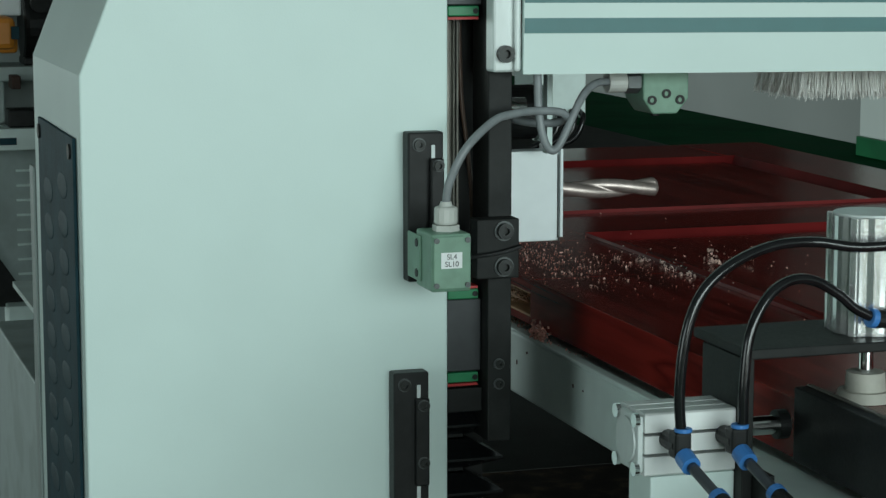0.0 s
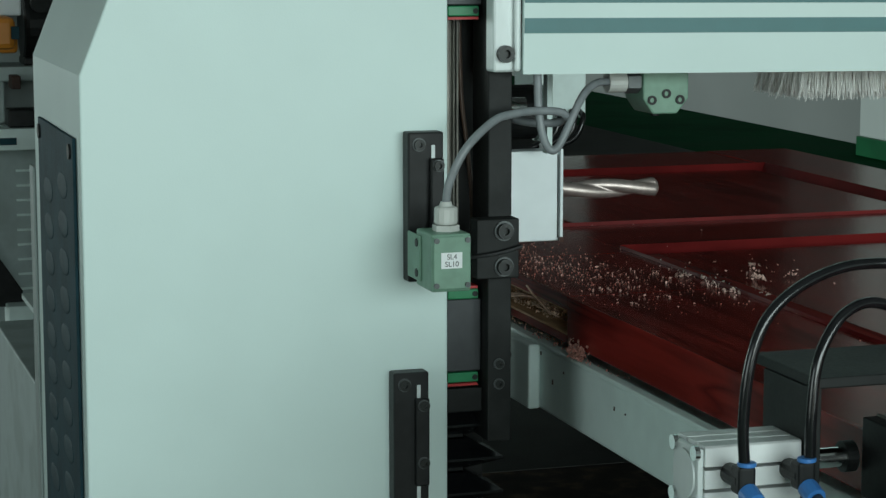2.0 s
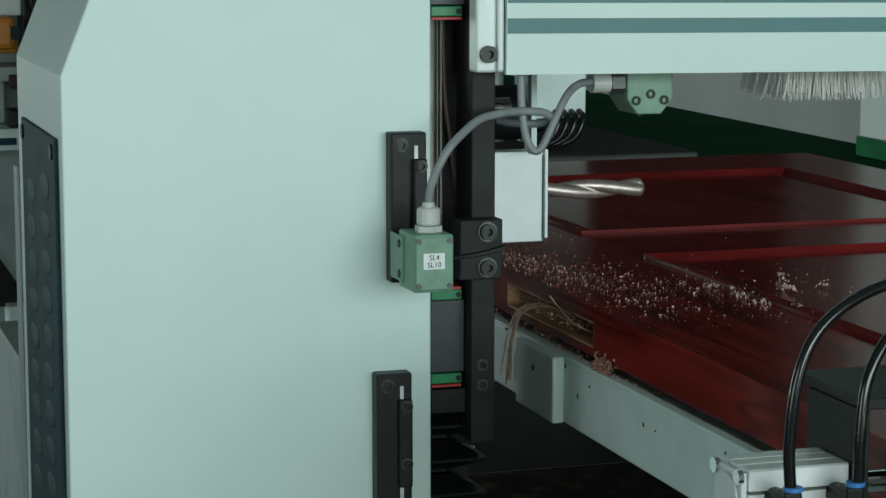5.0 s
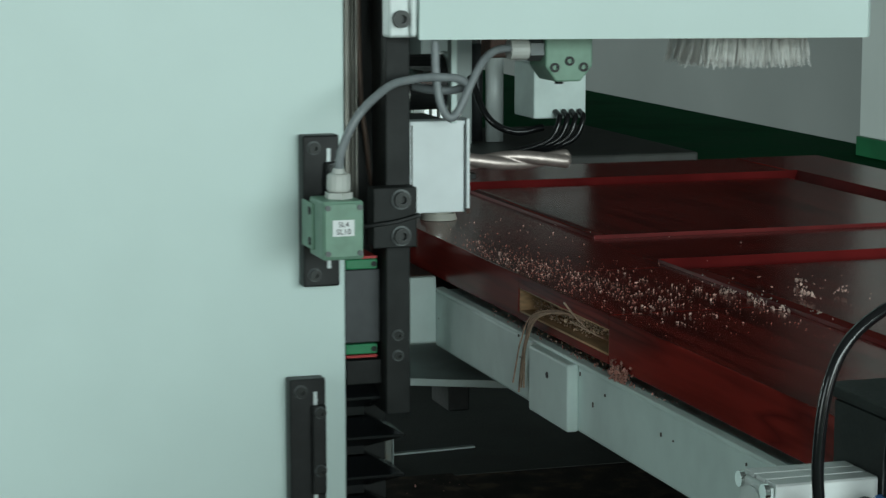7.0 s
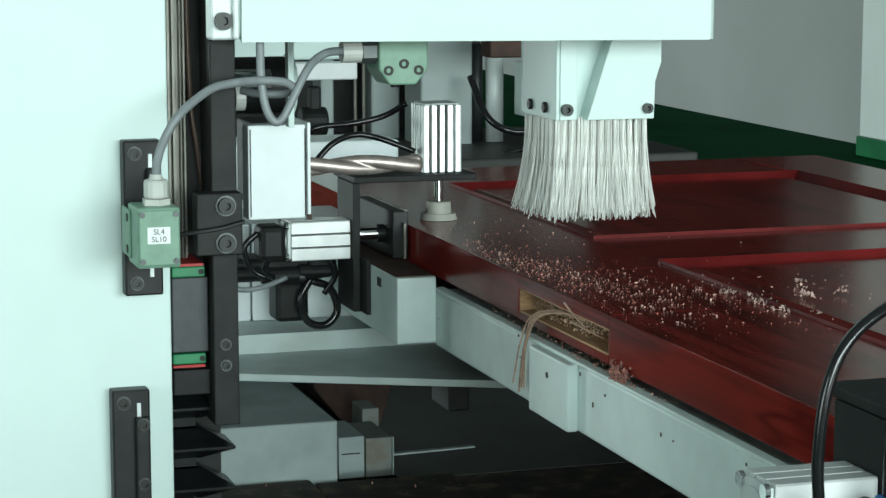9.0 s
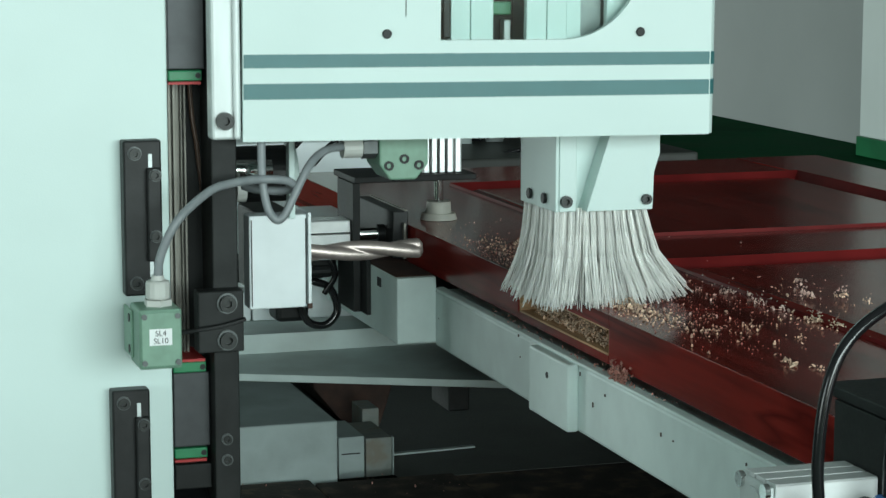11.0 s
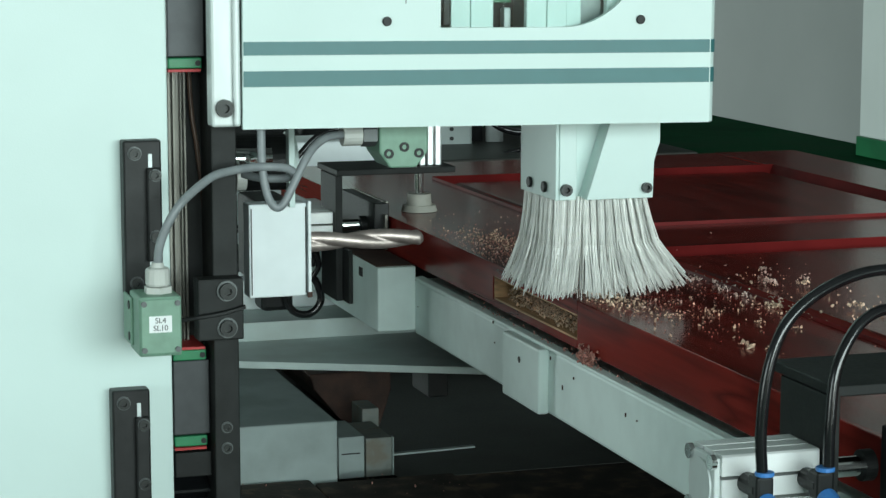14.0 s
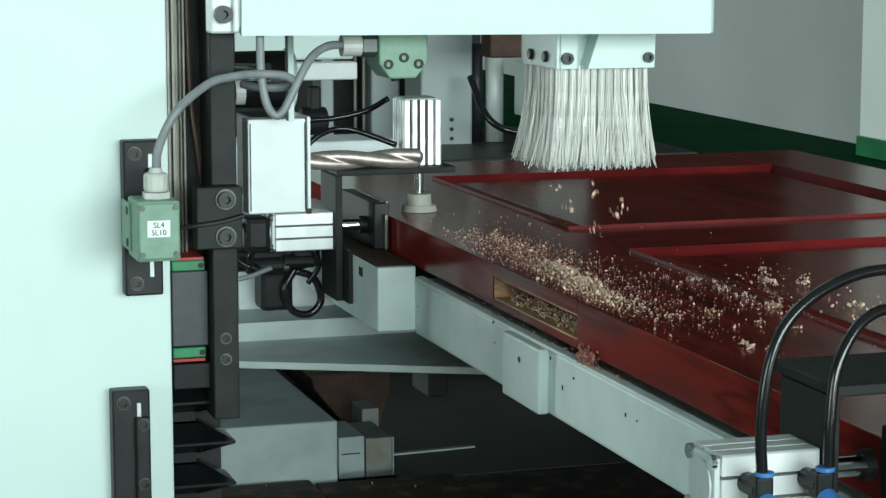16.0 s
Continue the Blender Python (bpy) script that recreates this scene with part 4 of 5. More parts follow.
    part("spindle_body", box(0.402, 0.4344, 1.7725, 1.868, 0.944, 1.014, 0.002), BLACK, HEAD, "dark spindle body")
    part("gasket", box(0.3875, 0.3882, 1.7490, 1.7498, 0.943, 1.014), INK, blk)
    part("gasket", box(0.4328, 0.4335, 1.7490, 1.7498, 0.943, 1.014), INK, blk)
    part("hanger", box(0.4130, 0.4180, 1.722, 1.732, 1.0175, 1.0930, 0.0006), PAINT, HEAD)
    part("motor", rod((0.360, 1.80, 1.046), (0.4290, 1.80, 1.046), 0.0235, seg=32, bevel=0.002), BLACK, HEAD, "dark spindle motor")
    part("motor_flange", rod((0.4292, 1.80, 1.046), (0.4345, 1.80, 1.046), 0.0255, seg=32, bevel=0.001), PAINT, HEAD)
    part("spindle_shaft", rod((0.352, 1.765, 1.0535), (0.408, 1.765, 1.0535), 0.0085, seg=32), CHROME, HEAD, smooth=True)
    part("end_plug", rod((0.374, 1.745, 1.040), (0.382, 1.745, 1.040), 0.010, seg=20), WHITE_PLASTIC, HEAD)
    # twist drill: two flutes on a web
    seg, turns, r, dy, dz = 96, 1.02, 0.0086, 1.82, 0.9745
    bm = bmesh.new()
    rings = []
    for i in range(seg + 1):
        u = i / seg
        x = 0.4344 + u * 0.1193
        ang = u * turns * 2 * math.pi + 1.0
        ringv = []
        for k in range(28):
            th = 2 * math.pi * k / 28
            rad = r * (0.52 + 0.48 * (math.cos(th) ** 2) ** 0.45)
            if u > 0.975:
                rad *= 1 - (u - 0.975) / 0.025 * 0.45
            ringv.append(bm.verts.new((x, dy + rad * math.cos(th + ang), dz + rad * math.sin(th + ang))))
        rings.append(ringv)
    for a, b in zip(rings, rings[1:]):
        for k in range(28):
            bm.faces.new((a[k], a[(k + 1) % 28], b[(k + 1) % 28], b[k]))
    bm.faces.new(rings[0])
    bm.faces.new(rings[-1])
    DRILLS.append(part("drill_bit", bm, DRILL, HEAD, "bright steel twist drill bit", smooth=True, pivot=(0.4344, dy, dz)))
    # limit switch on the switch arm
    s = part("limit_switch", box(0.2630, 0.294, 1.56, 1.60, 0.9345, 0.978, 0.0018), SWITCH, HEAD, "grey-green cast limit switch")
    part("cover_plate", box(0.2640, 0.2932, 1.5578, 1.5602, 0.9365, 0.9765, 0.001), SWITCH, s)
    part("mounting_foot", box(0.2612, 0.2632, 1.585, 1.617, 0.939, 0.974, 0.001), SWITCH, s)
    for z in (0.945, 0.968):
        part("side_bolt", rod((0.2605, 1.592, z), (0.263, 1.592, z), 0.0032, seg=12), BLACK, s)
    for x in (0.2662, 0.2905):
        for z in (0.9398, 0.9735):
            part("screw", rod((x, 1.5562, z), (x, 1.5578, z), 0.0021, seg=12), ZINC, s)
    part("label", box(0.2698, 0.2862, 1.5571, 1.5577, 0.9525, 0.9645), LABEL, s, "white label lettered SL4 SL10")
    part("gland", rod((0.2805, 1.58, 0.978), (0.2805, 1.58, 0.9825), 0.0105, seg=6), WHITE_PLASTIC, s, "white cable gland")
    bm = rod((0.2805, 1.58, 0.9826), (0.2805, 1.58, 0.9965), 0.0090, 0.0088, 14, bevel=0.0022)
    rod((0.2805, 1.58, 0.9965), (0.2805, 1.58, 1.0000), 0.0052, 0.0042, 18, bm=bm)
    part("gland_nut", bm, WHITE_PLASTIC, s)
    for text, z in (("SL4", 0.9594), ("SL10", 0.9540)):
        cu = bpy.data.curves.new("lettering", "FONT")
        cu.body, cu.size, cu.align_x, cu.extrude = text, 0.0056, "CENTER", 0.0001
        tmp = bpy.data.objects.new("lettering", cu)
        me = bpy.data.meshes.new_from_object(tmp)
        bpy.data.objects.remove(tmp)
        me.transform(Matrix.Translation((0.278, 1.5569, z)) @ Matrix.Rotation(radians(90), 4, "X"))
        b2 = bmesh.new()
        b2.from_mesh(me)
        part("lettering", b2, INK, s, "black printed letters")
    part("cable", tube([(0.2805, 1.58, 0.996), (0.282, 1.578, 1.012), (0.289, 1.576, 1.030), (0.3000, 1.578, 1.0445), (0.3225, 1.592, 1.0585), (0.3385, 1.60, 1.0622), (0.3610, 1.61, 1.0635), (0.3835, 1.615, 1.0618), (0.3925, 1.622, 1.0565), (0.388, 1.635, 1.0515), (0.372, 1.65, 1.051), (0.362, 1.66, 1.053)], 0.0032, 12), CABLE, HEAD, "grey sheathed cable", smooth=True)
    part("cable", tube([(0.3674, 1.62, 1.094), (0.3668, 1.615, 1.064), (0.3695, 1.613, 1.044), (0.3740, 1.613, 1.0345), (0.3785, 1.613, 1.0322), (0.3835, 1.614, 1.036), (0.3885, 1.615, 1.0445), (0.4017, 1.62, 1.0675), (0.4125, 1.63, 1.077), (0.4250, 1.641, 1.0815), (0.4409, 1.653, 1.0818)], 0.0032, 12), CABLE, HEAD, "grey sheathed cable", smooth=True)
    part("gland", rod((0.4390, 1.655, 1.0810), (0.4540, 1.655, 1.0810), 0.0085, seg=18), WHITE_PLASTIC, HEAD, "white cable gland")
    part("gland_nut", rod((0.4545, 1.655, 1.0810), (0.4655, 1.655, 1.0810), 0.0095, seg=6), ZINC, HEAD)
    zc = 1.0552
    s = part("limit_switch", slab([(0.4664, 1.0945), (0.5057, 1.0945), (0.5057, zc + 0.012), (0.496, zc), (0.475, zc), (0.4664, zc + 0.012)], "y", 1.645, 1.685, 0.0015), SWITCH, HEAD, "grey-green cast limit switch")
    for x, z in ((0.4738, 1.0665), (0.4862, 1.0715), (0.4980, 1.0665)):
        part("screw", ring((x, z), 0.0038, 0.0020, 1.6435, 1.6455, 14), INK, s)
    part("plunger", rod((0.4850, 1.665, zc - 0.003), (0.4850, 1.665, zc), 0.0035, seg=14), BLACK, s)


head()

# ---- brush unit on the head ----
BRUSH = thing("dust_brush", "pale painted square brush holder with long white nylon bristles", "brush", (0.6575, 1.70, 1.023))
TUFTS = []


def brush():
    x0, x1, y0, y1, zb, zt = 0.6158, 0.6985, 1.66, 1.738, 1.023, 1.13
    part("left_plate", box(x0, x0 + 0.003, y0 - 0.003, y1, zb, zt, 0.0006), PAINT, BRUSH)
    part("right_plate", box(x1 - 0.003, x1, y0 + 0.0035, y1, zb, zt, 0.0006), PAINT, BRUSH)
    part("front_plate", box(x0 + 0.0032, x1 - 0.0032, y0 + 0.014, y0 + 0.017, zb, zt, 0.0006), PAINT, BRUSH)
    part("back_plate", box(x0, x1, y1, y1 + 0.003, zb, zt, 0.0006), PAINT, BRUSH)
    part("corner_post", box(x0 + 0.0033, x0 + 0.018, y0 - 0.0030, y0 + 0.0138, zb, zt, 0.0008), PAINT, BRUSH)
    yf = y0 - 0.006
    part("deflector", slab([(x0 + 0.0255, zb), (x1 + 0.0002, zb), (x1 + 0.0002, zb + 0.030), (x1 + 0.006, zb + 0.045), (x1 + 0.006, zt - 0.01), (x0 + 0.0565, zt - 0.01)], "y", yf, y0 + 0.0138, 0.0006), PAINT, BRUSH, "folded sheet deflector")
    socket_bolt(x0 + 0.0085, zb + 0.0085, y0 - 0.003, 0.0048, BRUSH)
    socket_bolt(x1 - 0.006, zb + 0.0085, yf, 0.0042, BRUSH)
    for y in (y0 + 0.02, y0 + 0.055):
        part("bolt", rod((x0 - 0.003, y, zb + 0.009), (x0, y, zb + 0.009), 0.0045, seg=16, bevel=0.0008), BLACK, BRUSH)
    rng2 = random.Random(21)
    nx, ny = 13, 8
    for i in range(nx):
        for j in range(ny):
            px_, py_ = x0 + 0.004 + (x1 - x0 - 0.008) * i / (nx - 1), y0 + 0.005 + (y1 - y0 - 0.008) * j / (ny - 1)
            ux, uy = 2 * i / (nx - 1) - 1, 2 * j / (ny - 1) - 1
            root, tip = bmesh.new(), bmesh.new()
            half = 0.040
            drift = rng2.gauss(0, 0.0012), rng2.gauss(0, 0.0012)
            for _ in range(22):
                bx, by = px_ + rng2.gauss(0, 0.0012), py_ + rng2.gauss(0, 0.0012)
                ln = 0.080 + rng2.uniform(-0.007, 0.004)
                fx, fy = ux * 0.004 + drift[0] + rng2.gauss(-0.0008, 0.0026), uy * 0.004 + drift[1] + rng2.gauss(0, 0.0026)
                if rng2.random() < 0.005:
                    fx, fy = fx * 3, fy * 3
                rw = rng2.uniform(0.00030, 0.00050)
                for bm, d0, d1, n in ((root, 0.0, half + 0.002, 2), (tip, half - 0.002, ln, 3)):
                    last = None
                    for k in range(n + 1):
                        d = d0 + (d1 - d0) * k / n
                        u = d / ln
                        c = Vector((bx + fx * u * u * 1.2, by + fy * u * u * 1.2, zb + 0.002 - d))
                        row = [bm.verts.new(c + Vector((rw * math.cos(a), rw * math.sin(a), 0))) for a in (0.4, 2.5, 4.6)]
                        if last:
                            for q in range(3):
                                bm.faces.new((last[q], last[(q + 1) % 3], row[(q + 1) % 3], row[q]))
                        last = row
                    bm.faces.new(last)
            t = part("tuft", root, BRISTLE, BRUSH, pivot=(px_, py_, zb + 0.002))
            mid = Vector((px_ + ux * 0.0012, py_ + uy * 0.0012, zb + 0.002 - half))
            e = part("tuft_tip", tip, BRISTLE, t, pivot=mid)
            TUFTS.append((t, ORG[name_of(t)] - ORG[name_of(BRUSH)], e, mid - ORG[name_of(t)], ux, uy, rng2.gauss(0, 1)))


brush()

# ---- bellows under the head ----
BELLOWS = thing("way_bellows", "black folded rubber way bellows under the carriage", "bellows", (0.325, 1.68, 0.62))
FOLDS = []
N_FOLD = 7
for i in range(N_FOLD):
    top = 0.823 - i * 0.028
    bm = box(0.303, 0.325, 1.6745, 1.69, top - 0.038, top)
    rings = [[bm.verts.new(v) for v in ((0.303, f, top - d), (x, f, top - d), (x, 1.69, top - d), (0.303, 1.69, top - d))]
             for d, x, f in ((0.001, 0.329, 1.676), (0.0125, 0.3515, 1.651), (0.0145, 0.3515, 1.651), (0.026, 0.329, 1.676))]
    for a, b in zip(rings, rings[1:]):
        for k in range(4):
            bm.faces.new((a[k], b[k], b[(k + 1) % 4], a[(k + 1) % 4]))
    bm.faces.new(rings[0])
    bm.faces.new(rings[-1][::-1])
    FOLDS.append((part("fold", bm, BELLOW, BELLOWS, pivot=(0.325, 1.67, top)), i))

# ---- machine bed and lower parts ----
def lower_parts():
    b = thing("machine_bed", "pale painted steel machine bed cabinet on the floor", "machine bed", (0.40, 2.4, 0.0))
    # Cabinet, left stop and tray edges get their shade from the paint.
    part("cabinet", slab([(2.20, 0.0), (2.20, 0.6920), (2.90, 0.6920), (2.90, 0.0)], "x", 0.30, 0.577, 0.002), SHADED_PAINT, b)
    part("stop_block", box(0.5885, 0.6170, 2.24, 2.32, 0.6185, 0.6640, 0.001), SHADED_PAINT, b)
    part("stop_block", box(0.6185, 0.6475, 2.24, 2.32, 0.6185, 0.6610, 0.001), STAINED, b)
    part("stop_mark", box(0.5915, 0.6120, 2.2392, 2.2399, 0.6450, 0.6462), INK, b)
    part("stop_post", box(0.638, 0.657, 2.325, 2.37, 0.6185, 0.674, 0.001), STAINED, b)
    part("slide_way", slab([(0.6860, 0.600), (0.7075, 0.666), (0.7070, 0.690), (0.6100, 0.690), (0.6143, 0.672), (0.6445, 0.6366)], "y", 2.45, 2.95, 0.002), RUST, b, "rusty slide way")
    part("drip_tray", box(0.66, 1.75, 2.25, 3.5, 0.6102, 0.6107), TRAY_SHADE, b)
    part("tray_edge", slab([(0.6505, 0.6395), (0.742, 0.6418), (0.742, 0.6436), (0.6505, 0.6415)], "y", 2.242, 2.2495), SHADED_PAINT, b)
    part("tray_wall", box(0.66, 1.75, 2.90, 2.91, 0.6108, 0.70), TRAY_SHADE, b)
    part("tray_edge", box(0.6488, 0.6503, 2.242, 2.2495, 0.6185, 0.6600), SHADED_PAINT, b)
    c = thing("chip_bed", "dusty brown cast bed littered with chips", "machine bed", (0.40, 1.55, 0.0))
    part("bed_casting", box(0.10, 0.70, 0.9, 2.195, 0.0, 0.618, 0.006), SOIL, c)
    part("cover_plate", box(0.10, 0.545, 0.9, 2.193, 0.6185, 0.6335, 0.003), SOIL, c)
    part("cover_plate", box(0.549, 0.70, 0.9, 2.190, 0.6185, 0.6300, 0.003), SOIL, c)
    # Added dark block that gives the deep shade under the table.
    solid("bed_plate", box(0.705, 1.75, 0.55, 3.5, 0.0, 0.61, 0.004), SOIL, "dark bed plate added to fill the shade under the table", "machine bed")
    rng3 = random.Random(4)
    bm = bmesh.new()
    for _ in range(420):
        chip_mesh(bm, rng3.uniform(0.3, 0.69), rng3.uniform(1.6, 2.19), 0.6335, 0.0008 + 0.0024 * rng3.random() ** 3, rng3)
    s = thing("bed_chips", "fine chips strewn on the machine bed", "wood chips", (0.45, 1.9, 0.6335), kind="stuff")
    part("chips", bm, DUST, s)


lower_parts()


# ---- second machine and the hall's far things ----
def far_machine():
    m = thing("clamp_gantry", "pale grey machine gantry with posts and valve box behind the door", "machine", (1.15, 3.6, 0.0))
    # The greyed posts, lintel and table carry the shade of the machine in front.
    part("post", box(1.094, 1.186, 3.60, 3.70, 0, 1.35, 0.004), PAINT_GREY_SHADE, m)
    part("post", box(1.046, 1.098, 3.74, 3.80, 0, 1.35, 0.004), PAINT_GREY_SHADE, m)
    part("post", box(0.945, 0.968, 3.70, 3.76, 0, 1.35, 0.003), PAINT_GREY_SHADE, m)
    part("beam", box(0.70, 0.955, 3.52, 3.58, 0.985, 1.10, 0.004), PAINT, m)
    part("light_strip", box(0.835, 0.945, 3.46, 3.50, 0.956, 0.984, 0.003), LABEL, m)
    part("lintel", box(0.955, 1.40, 3.60, 3.66, 1.045, 1.12, 0.003), PAINT_GREY_SHADE, m)
    # Plain black sheet added to fill the dark gaps between the posts.
    part("dark_backing", box(0.60, 1.30, 3.90, 3.93, 0.0, 1.30), BLACK_PLATE, m)
    for x in (0.995, 1.010):
        part("guide_rod", rod((x, 3.66, 0.80), (x, 3.66, 1.1), 0.003, seg=12), STEEL, m)
    part("brown_guard", box(1.150, 1.235, 3.40, 3.45, 0.990, 1.06, 0.003), RUST, m)
    part("table", box(0.60, 1.50, 3.36, 3.88, 0.78, 0.832, 0.004), TRAY_SHADE, m)
    part("infeed_rail", box(0.64, 0.885, 3.02, 3.12, 0.60, 0.902, 0.004), WHITE_PAINT, m)
    part("cylinder", rod((1.206, 3.64, 0.833), (1.206, 3.64, 1.0), 0.0105, seg=24), CARRIAGE, m, "dark cylinder", smooth=True)
    part("cylinder", rod((1.232, 3.62, 0.833), (1.232, 3.62, 1.0), 0.0155, seg=24), ALU_MATT, m, smooth=True)
    part("motor", rod((0.870, 3.55, 0.882), (0.915, 3.55, 0.882), 0.024, seg=20, bevel=0.004), BLACK_PLATE, m)
    part("motor_neck", box(0.885, 0.905, 3.54, 3.56, 0.90, 0.94, 0.004), BLACK_PLATE, m)
    for k in range(3):
        part("bolt", rod((1.148, 3.597, 0.842 + k * 0.016), (1.148, 3.60, 0.842 + k * 0.016), 0.0035, seg=10), BLACK, m)
    v = part("valve_box", box(1.243, 1.335, 3.45, 3.55, 0.885, 0.975, 0.003), PAINT_WORN, m)
    for i in range(4):
        x = 1.280 + i * 0.014
        part("hose", tube([(x, 3.448, 0.897), (x, 3.43, 0.885), (x - 0.02, 3.43, 0.850), (x - 0.09, 3.45, 0.828)], 0.005, 8), RUBBER, v, smooth=True)
    part("hose", tube([(1.165, 3.55, 0.95), (1.18, 3.5, 0.885), (1.22, 3.48, 0.862), (1.27, 3.48, 0.868)], 0.006, 8), RUBBER, m, smooth=True)
    o = thing("orange_machine", "orange and grey woodworking machine with dark motor", "machine", (0.45, 4.5, 0.0))
    part("cabinet", box(0.30, 0.75, 4.62, 5.2, 0, 1.30, 0.006), PAINT_GREY_SHADE, o)
    part("white_hood", box(0.40, 0.536, 4.50, 4.60, 1.022, 1.12, 0.004), WHITE_PAINT, o, "white painted hood")
    bm = box(0.44, 0.512, 4.40, 4.49, 0.960, 1.024, 0.012)
    box(0.480, 0.518, 4.42, 4.48, 0.952, 0.985, 0.008, bm=bm)
    part("orange_housing", bm, ORANGE, o, "orange motor housing")
    part("terminal_box", box(0.502, 0.517, 4.385, 4.399, 0.981, 1.006, 0.002), VENT, o)
    part("dark_motor", rod((0.600, 4.52, 1.00), (0.536, 4.52, 1.00), 0.072, seg=28, bevel=0.01), BLACK, o, "dark electric motor")
    part("motor_cap", rod((0.566, 4.43, 1.05), (0.566, 4.45, 1.05), 0.020, seg=20), BLACK_PLATE, o)
    part("motor_foot", box(0.535, 0.600, 4.47, 4.56, 0.925, 0.940, 0.003), BLACK, o)
    part("frame_beam", box(0.40, 0.62, 4.45, 4.60, 0.895, 0.924, 0.004), SHADED_PAINT, o)
    part("frame_post", box(0.40, 0.496, 4.48, 4.60, 0.81, 0.894, 0.004), SHADED_PAINT, o)
    part("junction_box", box(0.501, 0.519, 4.40, 4.46, 0.883, 0.909, 0.002), RUST, o)
    part("gearbox", box(0.493, 0.60, 4.40, 4.46, 0.8075, 0.843, 0.004), BLACK, o)
    part("rail", box(0.38, 0.75, 4.38, 4.47, 0.765, 0.807, 0.002), PAINT_WORN, o)
    part("rail_slot", box(0.38, 0.505, 4.3765, 4.3799, 0.776, 0.790, 0.0005), VENT, o)
    part("base", box(0.36, 0.75, 4.5, 4.61, 0, 0.764, 0.004), SHADED_PAINT, o)
    part("arm", slab([(0.40, 0.63), (0.435, 0.600), (0.500, 0.500), (0.503, 0.470), (0.440, 0.470), (0.40, 0.50)], "y", 4.30, 4.36, 0.002), BLACK, o)
    part("foot_casting", slab([(0.36, 0.395), (0.4314, 0.395), (0.480, 0.375), (0.489, 0.352), (0.36, 0.349)], "y", 4.23, 4.29, 0.004), VENT, o, "dark blue foot casting")
    for k in range(9):
        part("cooling_rib", box(0.515, 0.545, 4.493, 4.4995, 0.47 + 0.030 * k, 0.475 + 0.030 * k, 0.001), PAINT_WORN, o)
    part("lower_shelf", box(0.30, 0.75, 4.20, 4.49, 0.0, 0.3485, 0.003), STAINED, o)
    part("plinth", box(0.30, 0.75, 4.10, 4.199, 0.0, 0.249, 0.003), SHADED_PAINT, o)
    bm = box(0.478, 0.515, 4.20, 4.25, 0.3490, 0.452, 0.003)
    box(0.466, 0.515, 4.2505, 4.32, 0.3490, 0.478, 0.003, bm=bm)
    solid("parts_box", bm, PAINT_WORN, "small pale stepped steel box", "box")


far_machine()


# ---- what moves ----
COL_X = [(0, 0.219), (3.35, 0.219), (3.5, 0.2177), (3.8, 0.208), (4.0, 0.2055), (4.2, 0.2053), (6.3, 0.2053), (6.5, 0.2037), (6.7, 0.180), (7.0, 0.1360), (7.5, 0.0543), (7.8, 0.010), (7.95, 0.0), (16, 0)]
HEAD_Z = [(0, 0), (6.3, 0), (6.5, 0.0024), (6.95, 0.0275), (7.1, 0.028), (9.25, 0.028), (9.7, -0.013), (10.25, -0.040), (10.7, -0.060), (10.9, -0.052), (11.3, -0.0195), (11.5, 0.0060), (11.8, 0.0324), (12.9, 0.0324), (13.0, 0.030), (13.5, -0.0127), (14.0, -0.0362), (14.5, -0.0587), (14.6, -0.0621), (14.7, -0.0631), (14.8, -0.0611), (15.0, -0.0404), (15.5, 0.0194), (15.75, 0.0325), (16, 0.0328)]
TABLE_Y = [(0, 0.184), (0.5, 0.162), (1.0, 0.138), (1.5, 0.1160), (2.0, 0.093), (2.5, 0.070), (3.0, 0.0455), (3.35, 0.034), (6.4, 0.034), (6.5, 0.030), (6.9, 0.0), (11.85, 0.0), (12.0, 0.011), (12.4, 0.0697), (16, 0.0697)]
BRUSH_UP = [(0, 0.12), (8.1, 0.12), (8.5, 0.03), (8.75, 0.0), (15.7, 0.0), (16, 0.036)]
PRESS = [(0, 0), (9.5, 0), (9.9, 0.4), (10.7, 1.0), (11.2, 0.2), (11.35, 0), (13.55, 0), (13.8, 0.3), (14.1, 0.75), (14.5, 1.0), (14.8, 1.0), (15.0, 0.5), (15.2, 0), (16, 0)]


def value(rows, t):
    for (a, u), (b, v) in zip(rows, rows[1:]):
        if a <= t <= b:
            return u + (v - u) * (t - a) / (b - a)
    return rows[-1][1]


def times(*lists):
    return sorted({round(t, 3) for rows in lists for t, _ in rows})


def shift(ob, x=0, y=0, z=0):
    b = ORG[name_of(ob)]
    return pose(b.x + x, b.y + y, b.z + z)


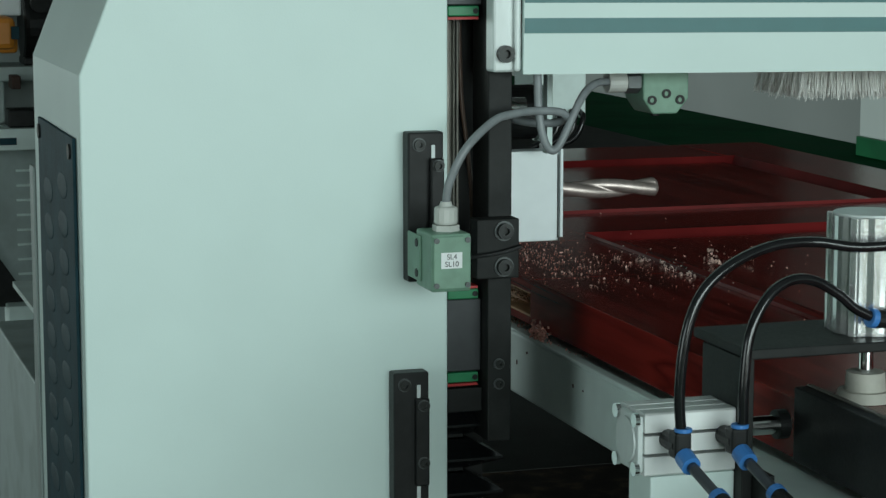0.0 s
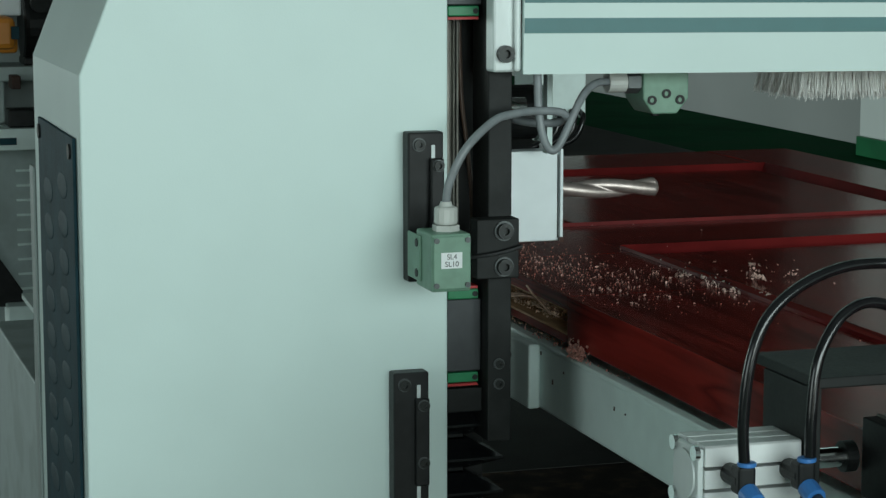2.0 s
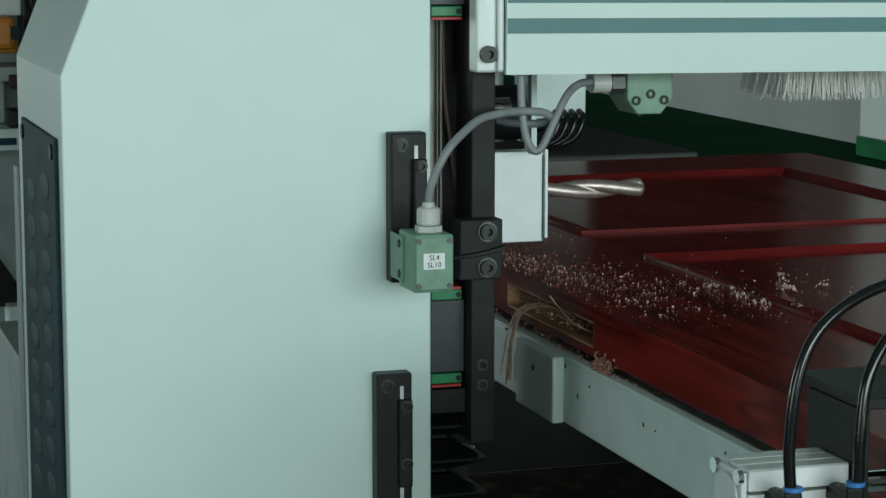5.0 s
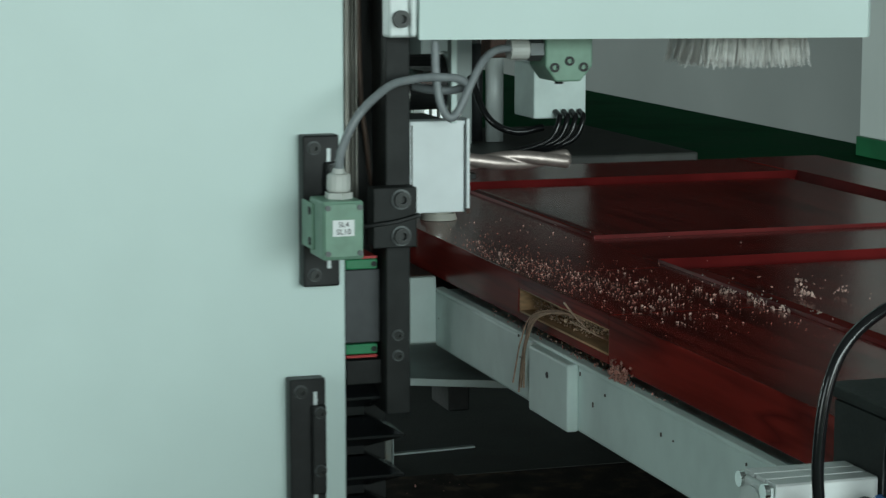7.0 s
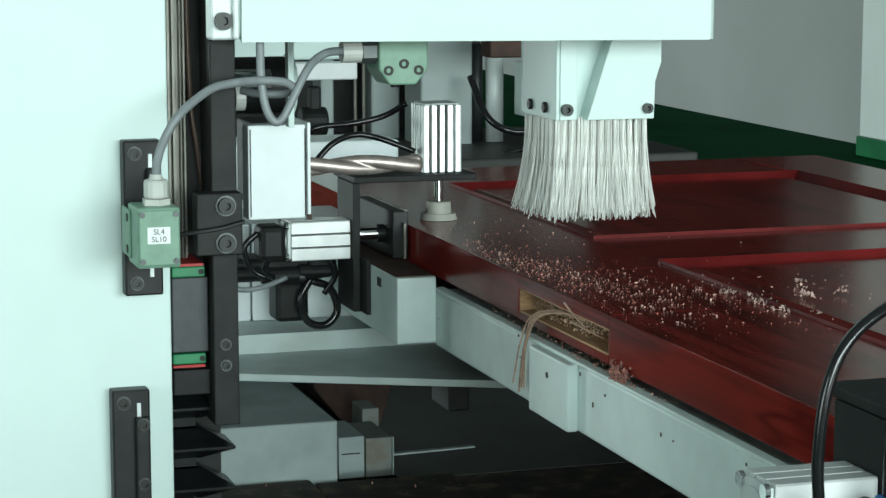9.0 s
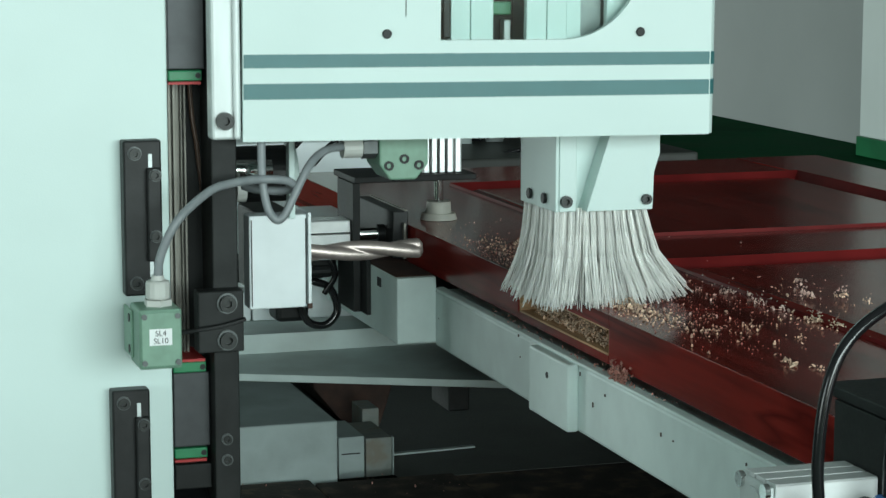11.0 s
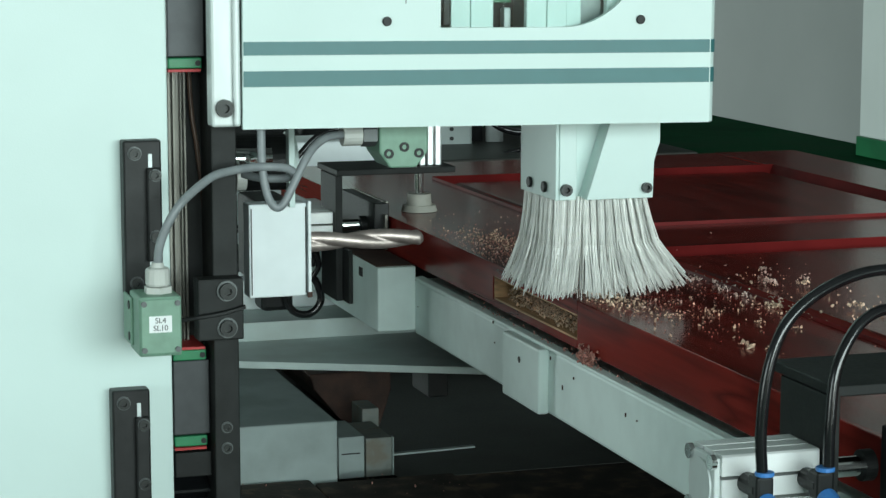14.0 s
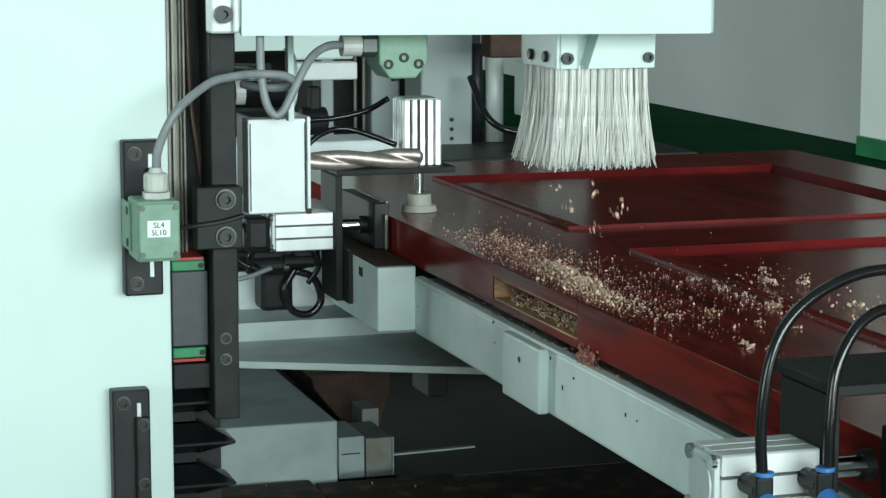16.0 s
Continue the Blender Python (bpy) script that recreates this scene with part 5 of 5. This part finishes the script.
def motions():
    for ob in (TABLE, DOOR, CLAMP, NEAR, CHIPS, SAWDUST):
        walk(ob, [(t, shift(ob, y=v)) for t, v in TABLE_Y])
    # fresh chips leave the cut while the drill works
    walk(FRESH, [(0, shift(FRESH, y=0.184, z=-0.025))] + [(t, shift(FRESH, y=v, z=-0.025)) for t, v in TABLE_Y[1:11]] + [(9.6, shift(FRESH, z=-0.025)), (10.9, shift(FRESH))] + [(t, shift(FRESH, y=v)) for t, v in TABLE_Y[11:]])
    # the shaving drops off in the cut
    walk(STRING, [(t, shift(STRING, y=v)) for t, v in TABLE_Y[:11]] + [(9.7, shift(STRING)), (9.85, shift(STRING, x=-0.02, y=-0.02, z=-0.02)), (10.02, shift(STRING, x=-0.03, y=-0.12, z=-0.13)), (10.3, shift(STRING, x=-0.03, y=-0.4, z=-0.166)), (16, shift(STRING, x=-0.03, y=-0.4, z=-0.166))])
    # handfuls slide out of the mortise and drop on to the bed while the drill cuts
    for k, ob in enumerate(FALLS):
        start = (14.15, 14.28, 14.34, 14.40, 14.46, 14.60, 14.72, 14.82, 14.92)[k]
        rows = [(t, shift(ob, y=v)) for t, v in TABLE_Y[:-1]]
        out = 0.003 * k
        rows += [(start, shift(ob, y=0.0697)), (start + 0.06, shift(ob, x=-0.028, y=0.068 + out, z=0.004)), (start + 0.18, shift(ob, x=-0.040 - out, y=0.066, z=-0.028))]
        rows += [(start + 0.28, shift(ob, x=-0.050 - out, y=0.060, z=-0.105)), (start + 0.38, shift(ob, x=-0.062 - out, y=0.05, z=-0.234)), (16, shift(ob, x=-0.062 - out, y=0.05, z=-0.234))]
        walk(ob, rows)
    # clots ride in the bristles and fall out as the brush jerks up at the end
    for k, ob in enumerate(DROPS):
        rows = [(t, shift(ob, x=value(COL_X, t), z=value(HEAD_Z, t) + value(BRUSH_UP, t))) for t in times(COL_X, HEAD_Z, BRUSH_UP) if t < 15.7]
        top = 0.0324 + 0.004
        rows += [(15.75, shift(ob, z=top)), (15.9, shift(ob, z=top + 0.004 - 0.003 * k)), (16, shift(ob, x=0.002 * (k - 2), z=top - 0.004 - 0.007 * k))]
        walk(ob, rows)
    walk(COLUMN, [(t, shift(COLUMN, x=v)) for t, v in COL_X])
    walk(BELLOWS, [(t, shift(BELLOWS, x=v)) for t, v in COL_X])
    for ob, i in FOLDS:
        b = ORG[name_of(ob)] - ORG[name_of(BELLOWS)]
        share = 1 - i / N_FOLD
        walk(ob, [(t, pose(b.x, b.y, b.z + v * share)) for t, v in HEAD_Z])
    walk(HEAD, [(t, shift(HEAD, x=value(COL_X, t), z=value(HEAD_Z, t))) for t in times(COL_X, HEAD_Z)])
    walk(BRUSH, [(t, shift(BRUSH, x=value(COL_X, t), z=value(HEAD_Z, t) + value(BRUSH_UP, t))) for t in times(COL_X, HEAD_Z, BRUSH_UP)])
    for ob, b, end, m, ux, uy, own in TUFTS:
        lean = value([(-1, -7), (-0.45, -9), (-0.3, 0), (0, 4), (0.5, 13), (1, 32)], ux) + own * 2.5
        walk(ob, [(t, pose(b.x, b.y, b.z, (uy * 8 - 2 + own * 2) * v, -lean * 0.62 * v, 0)) for t, v in PRESS])
        walk(end, [(t, pose(m.x, m.y, m.z, uy * 8 * v, -lean * 0.85 * v, 0)) for t, v in PRESS])

    # the drill turns while the head cuts
    bit = DRILLS[0]
    b = ORG[name_of(bit)] - ORG[name_of(HEAD)]
    rows, turn = [(0, pose(b.x, b.y, b.z))], 0
    for start, count in ((9.3, 24), (13.1, 25)):
        rows.append((start, pose(b.x, b.y, b.z, turn)))
        for k in range(count):
            turn += 75
            rows.append((start + 0.1 * (k + 1), pose(b.x, b.y, b.z, turn)))
    walk(bit, rows + [(16, pose(b.x, b.y, b.z, turn))])


motions()
